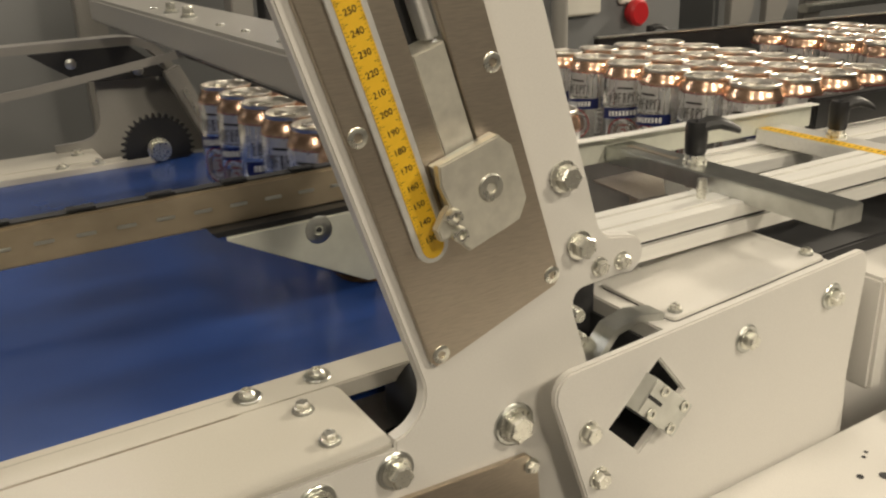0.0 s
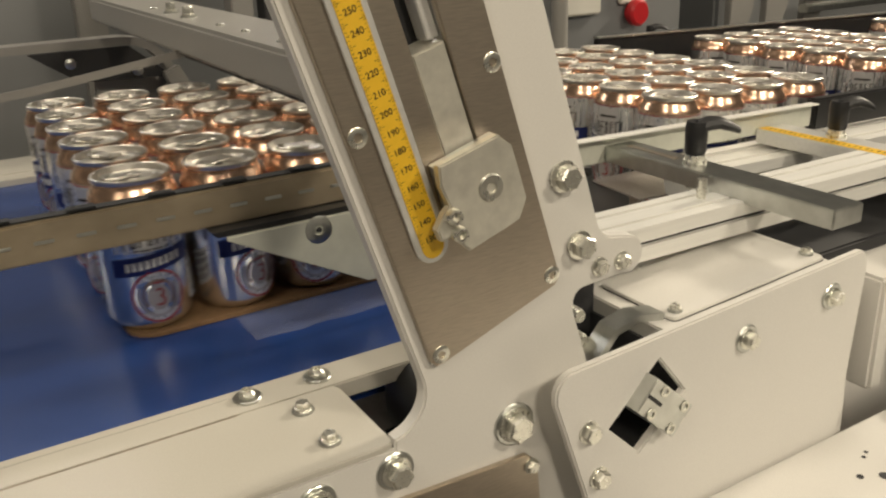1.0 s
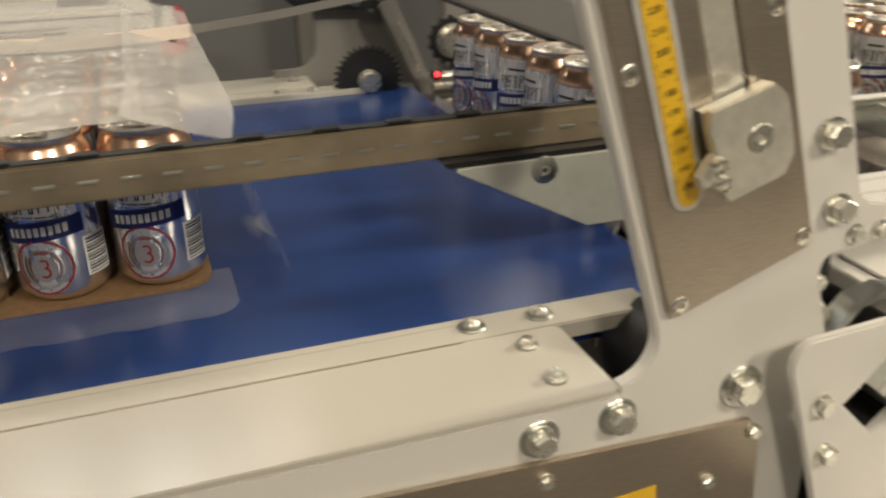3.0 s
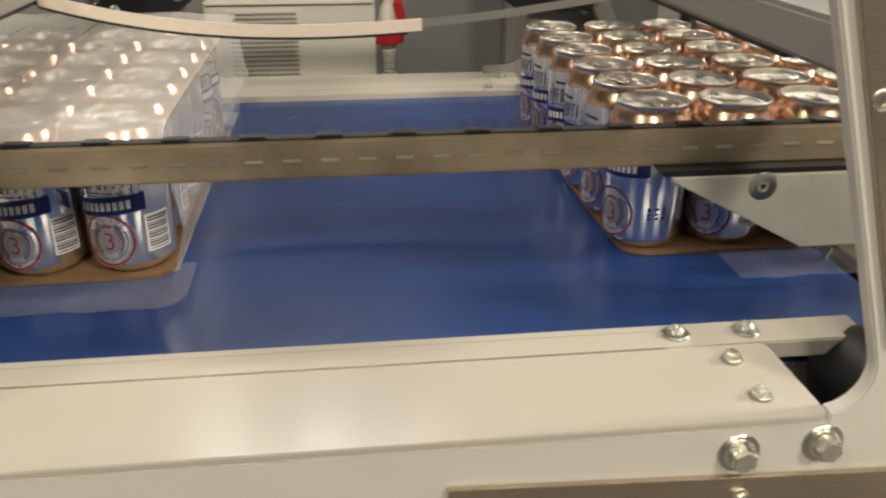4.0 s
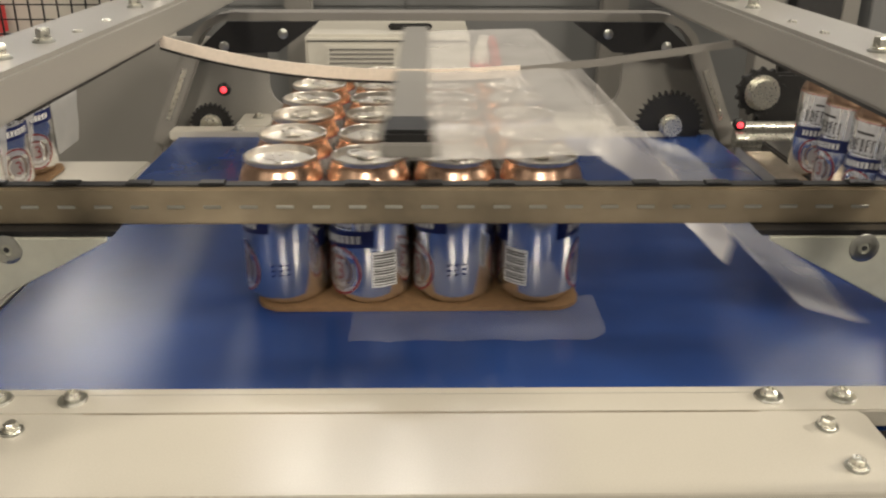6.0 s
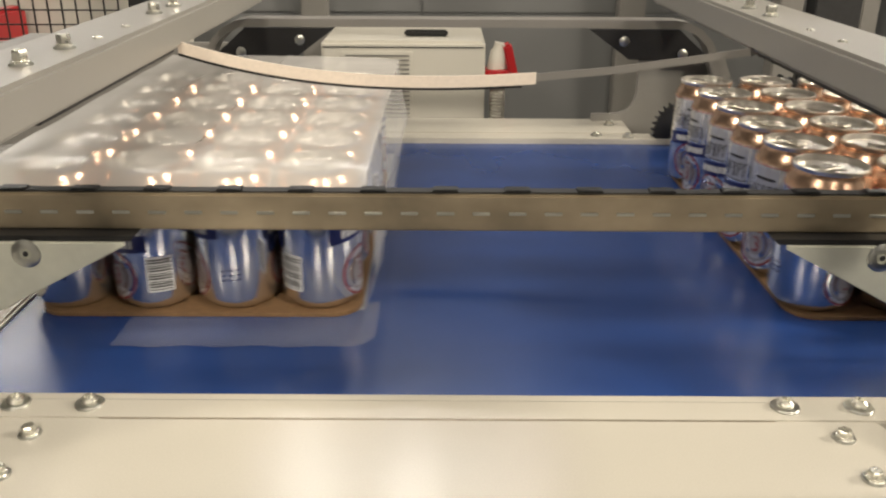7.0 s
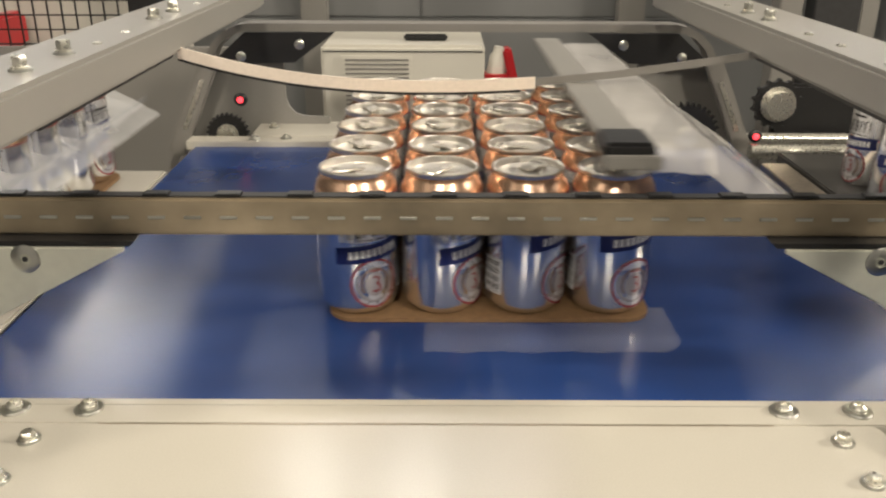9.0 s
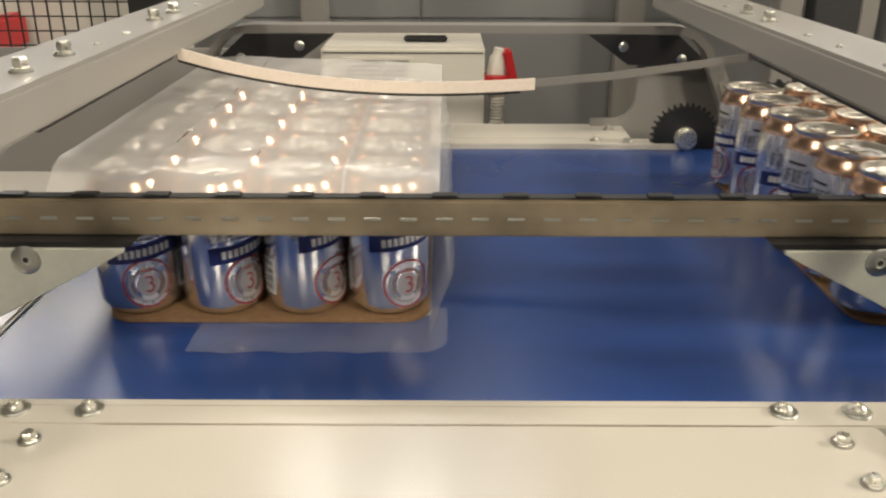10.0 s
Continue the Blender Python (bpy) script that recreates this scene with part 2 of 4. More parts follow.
def belt():
    t = thing("conveyor_belt", "smooth blue conveyor belt running under the can packs", "conveyor belt")
    bm = boxed(-0.342, 0.398, 0.005, 0.725, BELT_Z - 0.004, BELT_Z)
    part("belt", bm, BELT, t)
    bm = turned([(0, 0.02), (0.012, 0.02), (0.012, 0.715), (0, 0.715)], 24, m=pose(0, 0, 0, -90, 0, 0))
    part("roller", bm, BELT, t, m=Matrix.Translation((0.398, 0, BELT_Z - 0.0124)))
    return t


belt()


def near_rail():
    t = thing("side_rail", "white painted steel side rail with bolts along the belt", "machine rail")
    part("top_strip", boxed(-0.345, 0.335, RAIL_Y0, RAIL_Y1, -0.012, 0.0, 0.001), BEIGE, t)
    part("cover_sheet", slab(rounded(-0.2655, 0.2655, -0.0922, RAIL_Y0 - 0.0006, 0.006), -0.0, 0.004, 0.0006, "z"), BEIGE, t)
    part("seam", boxed(-0.2025, 0.2025, RAIL_Y0 - 0.0006, RAIL_Y0 - 0.0001, -0.002, 0.0002), STEEL, t)
    part("fold_line", boxed(-0.36, 0.205, 0.0055, 0.0058, -0.002, 0.0002), GREYPAINT, t)
    for s in (-1, 1):
        for k, (x, y, d) in enumerate(((0.214, 0, 1), (0.2594, 0, 1), (0.2362, -0.0328, 0), (0.236, -0.0712, 0))):
            screw(t, (s * x, y, 0.0), UP, 0.0055 if d else 0.0042, 0.0045, 0.0088 if d else 0.0066, d == 1, seed=k)
    return t


near_rail()


def far_rail():
    t = thing("side_rail", "white painted steel side rail with bolts along the belt", "machine rail")
    part("top_strip", boxed(-0.355, 0.335, FAR_Y0, FAR_Y0 + 0.03, FAR_Z - 0.012, FAR_Z, 0.001), BEIGE, t)
    part("cover_sheet", boxed(-0.272, 0.272, FAR_Y0 + 0.031, FAR_Y1, FAR_Z - 0.012, FAR_Z, 0.001), BEIGE, t)
    for s in (-1, 1):
        for k, (x, y) in enumerate(((0.218, 0.728), (0.2616, 0.722), (0.247, 0.793))):
            screw(t, (s * x, y, FAR_Z), UP, 0.005, 0.0045, 0.008, k == 0, seed=k)


far_rail()


# the leaning frame of the guide plate: a across, b along it
LEAN_O, LEAN_U, LEAN_N = (0.2899, 0.1143), (-0.2990, 0.9543), (0.9543, 0.2990)


def lean(a, b):
    return (LEAN_O[0] + a * LEAN_N[0] + b * LEAN_U[0], LEAN_O[1] + a * LEAN_N[1] + b * LEAN_U[1])


def leaning(a, b, y):
    """A pose on the leaning plate: x along a, y along b, z towards the viewer."""
    x, z = lean(a, b)
    return Matrix.Translation((x, y, z)) @ Matrix(((LEAN_N[0], LEAN_U[0], 0, 0), (0, 0, -1, 0), (LEAN_N[1], LEAN_U[1], 0, 0), (0, 0, 0, 1)))


def lettering(name, text, size, mat, parent, m):
    cu = bpy.data.curves.new(name, "FONT")
    cu.body, cu.size, cu.align_x, cu.align_y, cu.extrude = text, size, "CENTER", "CENTER", 0.00008
    tmp = new(name, cu)
    me = bpy.data.meshes.new_from_object(tmp)
    bpy.data.objects.remove(tmp)
    me.materials.clear()
    me.materials.append(mat)
    ob = new(name, me)
    ob.parent = parent
    ob.matrix_basis = m
    return ob


def upright_outline(s=1, inner=-0.262):
    e = [lean(-0.0295, 0.30), lean(-0.0295, -0.064)] + arc(0.262, 0.024, 0.024, 20, -80, 7) + [(0.2652, -0.0048), (inner, -0.0048), (inner, -0.45), (0.412, -0.45), (0.402, 0.0044), (0.3885, 0.047)]
    e += arc(0.398, 0.0495, 0.0085, 190, 100, 4) + [(0.425, 0.0595)] + arc(0.431, 0.0705, 0.0125, -70, 80, 6) + [(0.42, 0.0855)] + arc(0.4205, 0.1, 0.0145, 265, 200, 4) + [lean(0.105, 0.30)]
    return [(s * x, z) for x, z in e]


def upright():
    t = thing("side_upright", "white painted steel upright with a yellow millimetre scale", "machine frame")
    slot = [lean(0.0215, 0.292), lean(0.0445, 0.292), lean(0.0445, 0.02), lean(0.0215, 0.02)]
    part("plate", slab(upright_outline(), YK, YK + 0.010, 0.0012, holes=[slot]), WHITE, t)
    steel = [lean(-0.0226, 0.297), lean(-0.0226, -0.068), lean(-0.0205, -0.0715), lean(-0.0165, -0.0722), lean(0.064, -0.069), lean(0.0672, -0.0665), lean(0.0686, -0.062), lean(0.0686, 0.297)]
    slot = [lean(0.023, 0.29), lean(0.043, 0.29), lean(0.043, 0.025), lean(0.023, 0.025)]
    part("guide_plate", slab(steel, YK - 0.0045, YK - 0.0002, 0.0005, holes=[slot]), STEEL, t, "brushed stainless guide plate")
    for n, (x, z) in enumerate(((0.2944, 0.0466), (0.3688, 0.0746), (0.3302, 0.1980), (0.2543, 0.1715))):
        bm = bmesh.new()
        lathe(bm, [(0.0052, 0), (0.0052, 0.0005), (0.0046, 0.0009), (0.0024, 0.0009), (0.0022, -0.0015), (0, -0.0015)], 22)
        part("countersunk_screw", bm, CHROME, t, m=Matrix.Translation((x, YK - 0.0045, z)) @ FRONT)
    for n, (x, z, h, w) in enumerate(((0.3785, 0.1302, 0.0074, 0.0082), (0.3910, 0.0870, 0.0070, 0.0078), (0.3446, -0.0168, 0.0092, 0.0138), (0.2645, -0.0180, 0.0074, 0.0116), (0.2174, -0.0205, 0.0074, 0.0116), (0.408, 0.0688, 0.0048, 0), (0.4255, 0.0685, 0.0048, 0))):
        screw(t, (x, YK, z), FRONT, h, 0.0085 if h > 0.006 else 0.005, w, False, seed=n)
    # the scale: grey holder, yellow tape, ticks and numbers
    def tape(r, b0, b1):
        return [lean(r, b1)] + [lean(r * math.cos(q), b0 - r * math.sin(q)) for q in [math.pi * i / 10 for i in range(11)]] + [lean(-r, b1)]
    holder = part("scale_holder", slab(tape(0.0098, -0.0038, 0.297), YK - 0.0062, YK - 0.0046, 0.0004), ALU, t)
    yel = part("scale_tape", slab(tape(0.0064, -0.0045, 0.296), YK - 0.0066, YK - 0.0063), YELLOW, t, "yellow scale tape with black millimetre figures")
    bm = bmesh.new()
    for mm in range(-2, 250):
        b0 = mm * 0.001
        ln = 0.0032 if mm % 10 == 5 else (0.0022 if mm % 5 == 0 else 0.0014)
        for s in (-1, 1):
            if mm % 10 == 0 or mm % 2 == 0 or mm % 5 == 0:
                box(bm, min(s * 0.0062, s * (0.0062 - ln)), max(s * 0.0062, s * (0.0062 - ln)), b0 - 0.0001, b0 + 0.0001, 0, 0.0001)
    part("scale_ticks", bm, INK, yel, m=leaning(0, 0, YK - 0.0067))
    for k in range(130, 371, 10):
        lettering("scale_figures", str(k), 0.0046, INK, yel, leaning(0.0, (k - 130) / 1000, YK - 0.0068))
    # the clamp that points at the scale
    clamp = [(0.0105, 0.040), (0.047, 0.0395), (0.0535, 0.031), (0.0535, 0.0005), (0.046, -0.0085), (0.0125, -0.0095), (0.0095, -0.004), (0.0095, 0.0025), (-0.001, 0.0035), (-0.0015, 0.010), (0.005, 0.016), (0.0095, 0.018), (0.008, 0.030)]
    cl = part("clamp_plate", slab([lean(a * 0.97, b) for a, b in clamp], YK - 0.0215, YK - 0.0155, 0.0008), CLAMPZINC, t, "zinc plated clamp plate")
    part("clamp_block", slab([lean(0.012, 0.036), lean(0.05, 0.036), lean(0.05, -0.006), lean(0.012, -0.006)], YK - 0.0155, YK - 0.0048, 0.0006), ZINC, t)
    part("slider", slab([lean(0.0236, 0.088), lean(0.0424, 0.088), lean(0.0424, 0.02), lean(0.0236, 0.02)], YK - 0.0030, YK + 0.016, 0.0008), CLAMPZINC, t)
    part("slide_bar", slab([lean(0.036, 0.29), lean(0.0425, 0.29), lean(0.0425, 0.09), lean(0.036, 0.09)], YK + 0.001, YK + 0.012, 0.0005), ALU, t)
    # dark sheet that paints the shade behind the slot
    part("slot_back_shade", slab([lean(0.019, 0.135), lean(0.047, 0.135), lean(0.047, 0.03), lean(0.019, 0.03)], YK + 0.017, YK + 0.020), DARK, t)
    for a, b, h, k in ((0.0335, 0.0165, 0.0072, 1), (0.0085, 0.0135, 0.0042, 0), (0.0085, 0.0035, 0.0042, 0)):
        bm = bmesh.new()
        if k:
            lathe(bm, [(h, 0), (h, 0.0006), (h * 0.92, 0.0011), (h * 0.42, 0.0011), (h * 0.4, -0.003), (0, -0.003)], 24)
        else:
            lathe(bm, [(h, 0), (h, 0.0035), (h * 0.9, 0.0042), (h * 0.55, 0.0042), (h * 0.5, 0.001), (0, 0.001)], 18)
        part("socket_screw", bm, CHROME, t, m=leaning(a, b, YK - 0.0216))
    # lower stainless cover
    lo = part("lower_cover", slab([(0.06, -0.0285), (0.352, -0.0395), (0.3595, -0.047), (0.372, -0.2), (0.06, -0.2)], YK - 0.0042, YK - 0.0005, 0.0004), STEEL, t, "brushed stainless cover plate")
    for x, z in ((0.3547, -0.048), (0.2203, -0.0471), (0.3264, -0.0769)):
        screw(t, (x, YK - 0.0042, z), FRONT, 0.0042, 0.004, 0.0, False, seed=x)
    part("yellow_sticker", slab([(0.247, -0.0725), (0.2915, -0.0695), (0.293, -0.11), (0.247, -0.11)], YK - 0.0046, YK - 0.0043), YELLOW, lo)
    return t


upright()


def left_upright():
    t = thing("side_upright", "white painted steel upright plate beside the belt", "machine frame")
    part("plate", slab([(x + 0.0, z) for x, z in upright_outline(-1, 0.2635)], YK + 0.0, YK + 0.010, 0.0012), WHITE, t)
    for n, (x, z) in enumerate(((-0.3458, -0.0182), (-0.29, -0.0196))):
        screw(t, (x, YK, z), FRONT, 0.0088, 0.0068, 0.014, False, seed=n)


left_upright()


def beam(s):
    """One of the two grey box beams that join the near and far uprights."""
    t = thing("cross_beam", "grey painted box beam with bolts along its top", "machine beam", "beams over the belt")
    x0, x1 = (0.297, 0.367) if s > 0 else (-0.320, -0.250)
    part("box_section", boxed(x0, x1, YK + 0.0115, 0.80, 0.1565, 0.187, 0.0035), GREYPAINT, t)
    for n, y in enumerate((0.148, 0.40, 0.463) if s > 0 else (0.114, 0.184, 0.394, 0.457)):
        screw(t, (x0 + 0.021 if s > 0 else x1 - 0.025, y, 0.187), UP, 0.0052, 0.0085, 0.0078, False, seed=n)
    for n, y in enumerate((0.235, 0.30, 0.53)):
        bm = bmesh.new()
        lathe(bm, [(0.004, 0), (0.004, 0.0008), (0.002, 0.0018), (0, 0.0018)], 14)
        part("rivet", bm, CHROME, t, m=Matrix.Translation((x0 + 0.02 if s > 0 else x1 - 0.02, y, 0.187)))
    part("sensor_rail", boxed(x0 + 0.012, x0 + 0.03, 0.10, 0.40, 0.1495, 0.156, 0.001) if s > 0 else boxed(x1 - 0.03, x1 - 0.012, 0.10, 0.40, 0.1495, 0.156, 0.001), BLACK, t)


beam(1)
beam(-1)


def tube_path(bm, pts, w, d, y):
    """A flat bar of width w and depth d bent along points in x, z."""
    rows = []
    for i, (x, z) in enumerate(pts):
        a = Vector(pts[max(i - 1, 0)])
        b = Vector(pts[min(i + 1, len(pts) - 1)])
        n = (b - a).normalized()
        n = Vector((-n.y, n.x)) * w / 2
        rows.append([bm.verts.new((x + k * n.x, yy, z + k * n.y)) for k, yy in ((-1, y), (1, y), (1, y + d), (-1, y + d))])
    for p, q in zip(rows, rows[1:]):
        for k in range(4):
            bm.faces.new((p[k], p[(k + 1) % 4], q[(k + 1) % 4], q[k]))
    bm.faces.new(rows[0])
    bm.faces.new(rows[-1][::-1])
    bmesh.ops.recalc_face_normals(bm, faces=bm.faces)


FAR = 0.71
DEEPER = Matrix.Translation((0.0098, 0.057, -0.0205)) @ Matrix.Scale(1.04, 4)


def far_frame():
    t = thing("far_side_frame", "grey arched steel frame with black gussets beyond the belt", "machine frame", m=DEEPER)
    bm = bmesh.new()
    left = [(-0.40, -0.06), (-0.375, -0.005), (-0.338, 0.082)] + [(-0.272 + 0.062 * math.cos(radians(a)), 0.082 + 0.0605 * math.sin(radians(a))) for a in (165, 145, 125, 107, 92)]
    right = [(0.036 - x, z) for x, z in left[::-1]]
    tube_path(bm, left + right, 0.0105, 0.035, FAR)
    part("arch", bm, FARGREY, t)
    for s in (0, 1):
        def fx(x):
            return x if s == 0 else 0.036 - x
        part("gusset", slab([(fx(-0.330), 0.092), (fx(-0.278), 0.1365), (fx(-0.155), 0.1365), (fx(-0.212), 0.096)], FAR - 0.006, FAR - 0.001), BLACK, t)
        for x, z in ((-0.285, 0.1038), (-0.2038, 0.1207)):
            bm = bmesh.new()
            lathe(bm, [(0.0068, 0), (0.0068, 0.002), (0.005, 0.003), (0, 0.0032)], 18)
            part("cap_screw", bm, ZINC, t, m=Matrix.Translation((fx(x), FAR - 0.006, z)) @ FRONT)
        pl = [(fx(-0.372), -0.02), (fx(-0.333), 0.078), (fx(-0.322), 0.0905), (fx(-0.232), 0.0915), (fx(-0.232), 0.045)] + [(fx(-0.205 + 0.027 * math.cos(radians(a))), 0.045 + 0.03 * math.sin(radians(a))) for a in (190, 215, 240, 268)] + [(fx(-0.17), 0.014), (fx(-0.17), -0.02)]
        part("side_plate", slab(pl, FAR + 0.0195, FAR + 0.027, 0.001), MIDGREY, t)


far_frame()


def toothed_wheel(name, label, x, y, z, r, teeth, shaft):
    t = thing(name, label, "sprocket", m=DEEPER @ Matrix.Translation((x, y, z)))
    out = []
    for i in range(teeth):
        a = 2 * math.pi * i / teeth
        w = 2 * math.pi / teeth
        for q, rr in ((0.0, r * 0.88), (0.28, r * 0.9), (0.42, r), (0.62, r), (0.76, r * 0.9)):
            out.append((rr * math.cos(a + q * w), rr * math.sin(a + q * w)))
    part("toothed_disc", slab(out, 0.0, 0.008), BLACK, t)
    part("shaft_end", turned([(0, -0.02), (0.0, 0.012), (shaft, 0.012), (shaft, 0.0), (shaft * 1.25, 0.0), (shaft * 1.25, -0.01), (0, -0.01)], 24, m=pose(0, -0.004, 0, 90, 0, 0)), CHROME, t)
    return t


toothed_wheel("sprocket", "black toothed chain sprocket with bright shaft end", 0.3165, 0.631, 0.0120, 0.046, 34, 0.012)
toothed_wheel("sprocket", "black toothed chain sprocket with bright shaft end", -0.3080, 0.685, -0.0010, 0.030, 26, 0.012)
toothed_wheel("sprocket", "small black drive sprocket on a thick steel shaft", 0.445, 0.66, 0.050, 0.034, 14, 0.019)


def led(x, y, z):
    t = thing("indicator_lamp", "small glowing red indicator lamp in a black socket", "indicator lamp", m=DEEPER @ Matrix.Translation((x, y, z)))
    part("socket", turned([(0, 0), (0.009, 0), (0.009, 0.004), (0.006, 0.006), (0, 0.006)], 16, m=FRONT), BLACK, t)
    part("lens", turned([(0.0042, 0.0062), (0.0042, 0.0075), (0.0025, 0.009), (0, 0.0095)], 14, m=FRONT), GLOWRED, t)


led(0.4180, 0.655, 0.0077)
led(-0.2800, 0.663, 0.0537)


def far_posts():
    """The two slanted slotted struts beside the far sprockets."""
    for s in (1, -1):
        t = thing("slanted_strut", "slanted grey steel strut with a slot beside the belt", "machine strut", m=DEEPER)
        m = Matrix.Translation((0.018 + s * 0.372, 0.69, 0.035)) @ Matrix.Rotation(radians(-s * 24), 4, "Y")
        part("strut", boxed(-0.012, 0.012, -0.008, 0.008, -0.07, 0.075, 0.002, m), FARGREY, t)
        part("slot", boxed(-0.003, 0.003, -0.0095, -0.0083, -0.03, 0.045, 0.0, m), CHROME, t)


far_posts()


def blade():
    """The bowed strip that hangs between the two beams."""
    t = thing("bowed_guide_strip", "thin bowed metal strip, coloured pale on its lit half, dark on the other", "guide strip", m=Matrix.Translation((0.0029, 0.0, 0.0006)) @ Matrix.Diagonal((0.9786, 1, 0.9879, 1)))
    pts = [(-0.262, 0.1525), (-0.21, 0.139), (-0.14, 0.1268), (-0.05, 0.1203), (0.03, 0.1203), (0.092, 0.1238)]
    bm = bmesh.new()
    y = 0.385

    def ribbon(p, w, d):
        rows = [[bm.verts.new((x, y + k, z + h)) for k, h in ((0, 0), (0, w), (d, w), (d, 0))] for x, z in p]
        for a, b in zip(rows, rows[1:]):
            for k in range(4):
                bm.faces.new((a[k], a[(k + 1) % 4], b[(k + 1) % 4], b[k]))
        bm.faces.new(rows[0][::-1])
        bm.faces.new(rows[-1])
        bmesh.ops.recalc_face_normals(bm, faces=bm.faces)
    fit = np.polyfit([p[0] for p in pts], [p[1] for p in pts], 3)
    fine = [(x, float(np.polyval(fit, x))) for x in np.linspace(pts[0][0], pts[-1][0], 26)]
    # left half: same strip, coloured pale as if lit
    ribbon(fine, 0.0115, 0.002)
    part("lit_half", bm, LIT_STRIP, t)
    bm = bmesh.new()
    ribbon([(x, z - 0.0026) for x, z in fine[:-1]], 0.0022, 0.0018)
    part("edge", bm, BLACK, t)
    # right half: same strip, coloured dark as its unlit side
    bm = bmesh.new()
    ribbon([(0.0925, 0.1265), (0.17, 0.134), (0.25, 0.1450), (0.315, 0.1545)], 0.0075, 0.0015)
    part("dim_half", bm, FARGREY, t)


blade()

# ---- carrier chain and its brackets ----
CH_Y = 0.118


def chain(y):
    t = thing("carrier_chain", "oily roller chain in a worn steel guide", "chain", "chains beside the packs")
    part("guide_bar", boxed(-0.62, 0.385, y - 0.001, y + 0.012, 0.0705, 0.0975, 0.0015), CHAIN, t)
    part("top_lip", boxed(-0.62, 0.385, y + 0.002, y + 0.012, 0.0978, 0.0988, 0.0003), DARK, t)
    # thin bright bars stand in for the dashed highlights along the links
    link = None
    for i in range(39):
        m = Matrix.Translation((-0.605 + i * 0.0254, y - 0.0024, 0.0840))
        if link is None:
            link = part("link_glint", boxed(-0.0062, 0.0062, 0.0, 0.0013, -0.0012, 0.0012, 0.0005), ZINC, t, m=m)
            tab = part("attachment", boxed(-0.009, 0.009, 0.0005, 0.010, -0.0004, 0.0016, 0.0006), BLACK, t, m=Matrix.Translation((-0.605, y, 0.0991)))
        else:
            again(link, t, m)
            if i % 2 == 0:
                again(tab, t, Matrix.Translation((-0.605 + i * 0.0254, y, 0.0991)))


chain(CH_Y)


def bracket(s):
    t = thing("chain_bracket", "triangular zinc plated bracket under the chain guide", "bracket", "chain brackets", m=Matrix.Translation((0.0015 if s > 0 else 0.0, 0.0, 0.0045)))
    y = 0.102
    o = [(0.232, 0.0618), (0.232, 0.0590), (0.336, 0.004), (0.41, 0.004), (0.41, 0.0618)]
    off = 0.010
    pts = [(s * x + (off if s > 0 else 0.012), z) for x, z in o]
    part("plate", slab(pts, y, y + 0.004, 0.0006), PASSIV, t)
    # black strip draws the shaded gap between chain guide and bracket
    part("gap_shade", slab([(s * 0.222 + off, 0.0662), (s * 0.226 + off, 0.0622), (s * 0.40 + off, 0.0622), (s * 0.40 + off, 0.0662)], y + 0.002, y + 0.02), BLACK, t)
    # dark disc painted for the shade in the screw's socket
    part("socket", turned([(0, 0), (0.0022, 0), (0.0022, 0.0004), (0, 0.0004)], 6, m=FRONT), DARK, t, m=Matrix.Translation((s * 0.299 + off, y - 0.0009, 0.0535)))
    bm = bmesh.new()
    lathe(bm, [(0.0105, 0), (0.0105, 0.0006), (0.0092, 0.0012), (0.004, 0.0012), (0.0036, -0.001), (0, -0.001)], 26)
    part("countersunk_screw", bm, ZINC, t, m=Matrix.Translation((s * 0.299 + off, y, 0.0535)) @ FRONT)


bracket(1)
bracket(-1)


def end_table(s):
    """The pale plates at the left end of the belt and the transfer at its right end."""
    if s < 0:
        t = thing("outfeed_plate", "pale painted flat plate at the belt end", "machine plate")
        part("plate", boxed(-0.80, -0.348, -0.02, 0.60, -0.03, BELT_Z - 0.001, 0.003), BEIGE, t)
    else:
        t = thing("transfer_plate", "dull grey transfer plate between the two conveyors", "machine plate")
        part("plate", boxed(0.418, 0.452, 0.10, 0.63, -0.032, -0.022, 0.001), STEEL, t)


end_table(1)
end_table(-1)


def black_gap():
    t = thing("side_guard", "black plastic guard below the rail end", "guard")
    part("guard", boxed(0.267, 0.40, -0.0802, 0.004, -0.16, -0.055, 0.004), BLACK, t)
    m = Matrix.Translation((0.335, -0.03, -0.03))
    part("brush_wheel", turned([(0, -0.03), (0.03, -0.03), (0.034, -0.02), (0.034, 0.02), (0.03, 0.03), (0, 0.03)], 28, m=pose(0, 0, 0, 90, 0, 0)), BLACK, t, m=m)


black_gap()

# ---- infeed side ----
INFEED = Matrix.Translation((0.0324, 0.0064, 0.0041)) @ Matrix.Diagonal((0.9283, 1.009, 0.9737, 1))
CROSS = Matrix.Translation((0.0411, 0.009, 0.0037)) @ Matrix.Diagonal((0.9126, 1.0095, 0.9732, 1))
REAR = Matrix.Translation((0.0908, 0.0391, 0.0037)) @ Matrix.Diagonal((0.8923, 0.9711, 0.9424, 1))
BEHIND = Matrix.Translation((0.0173, -0.0197, -0.0089)) @ Matrix.Diagonal((0.9543, 1.015, 0.9646, 1))


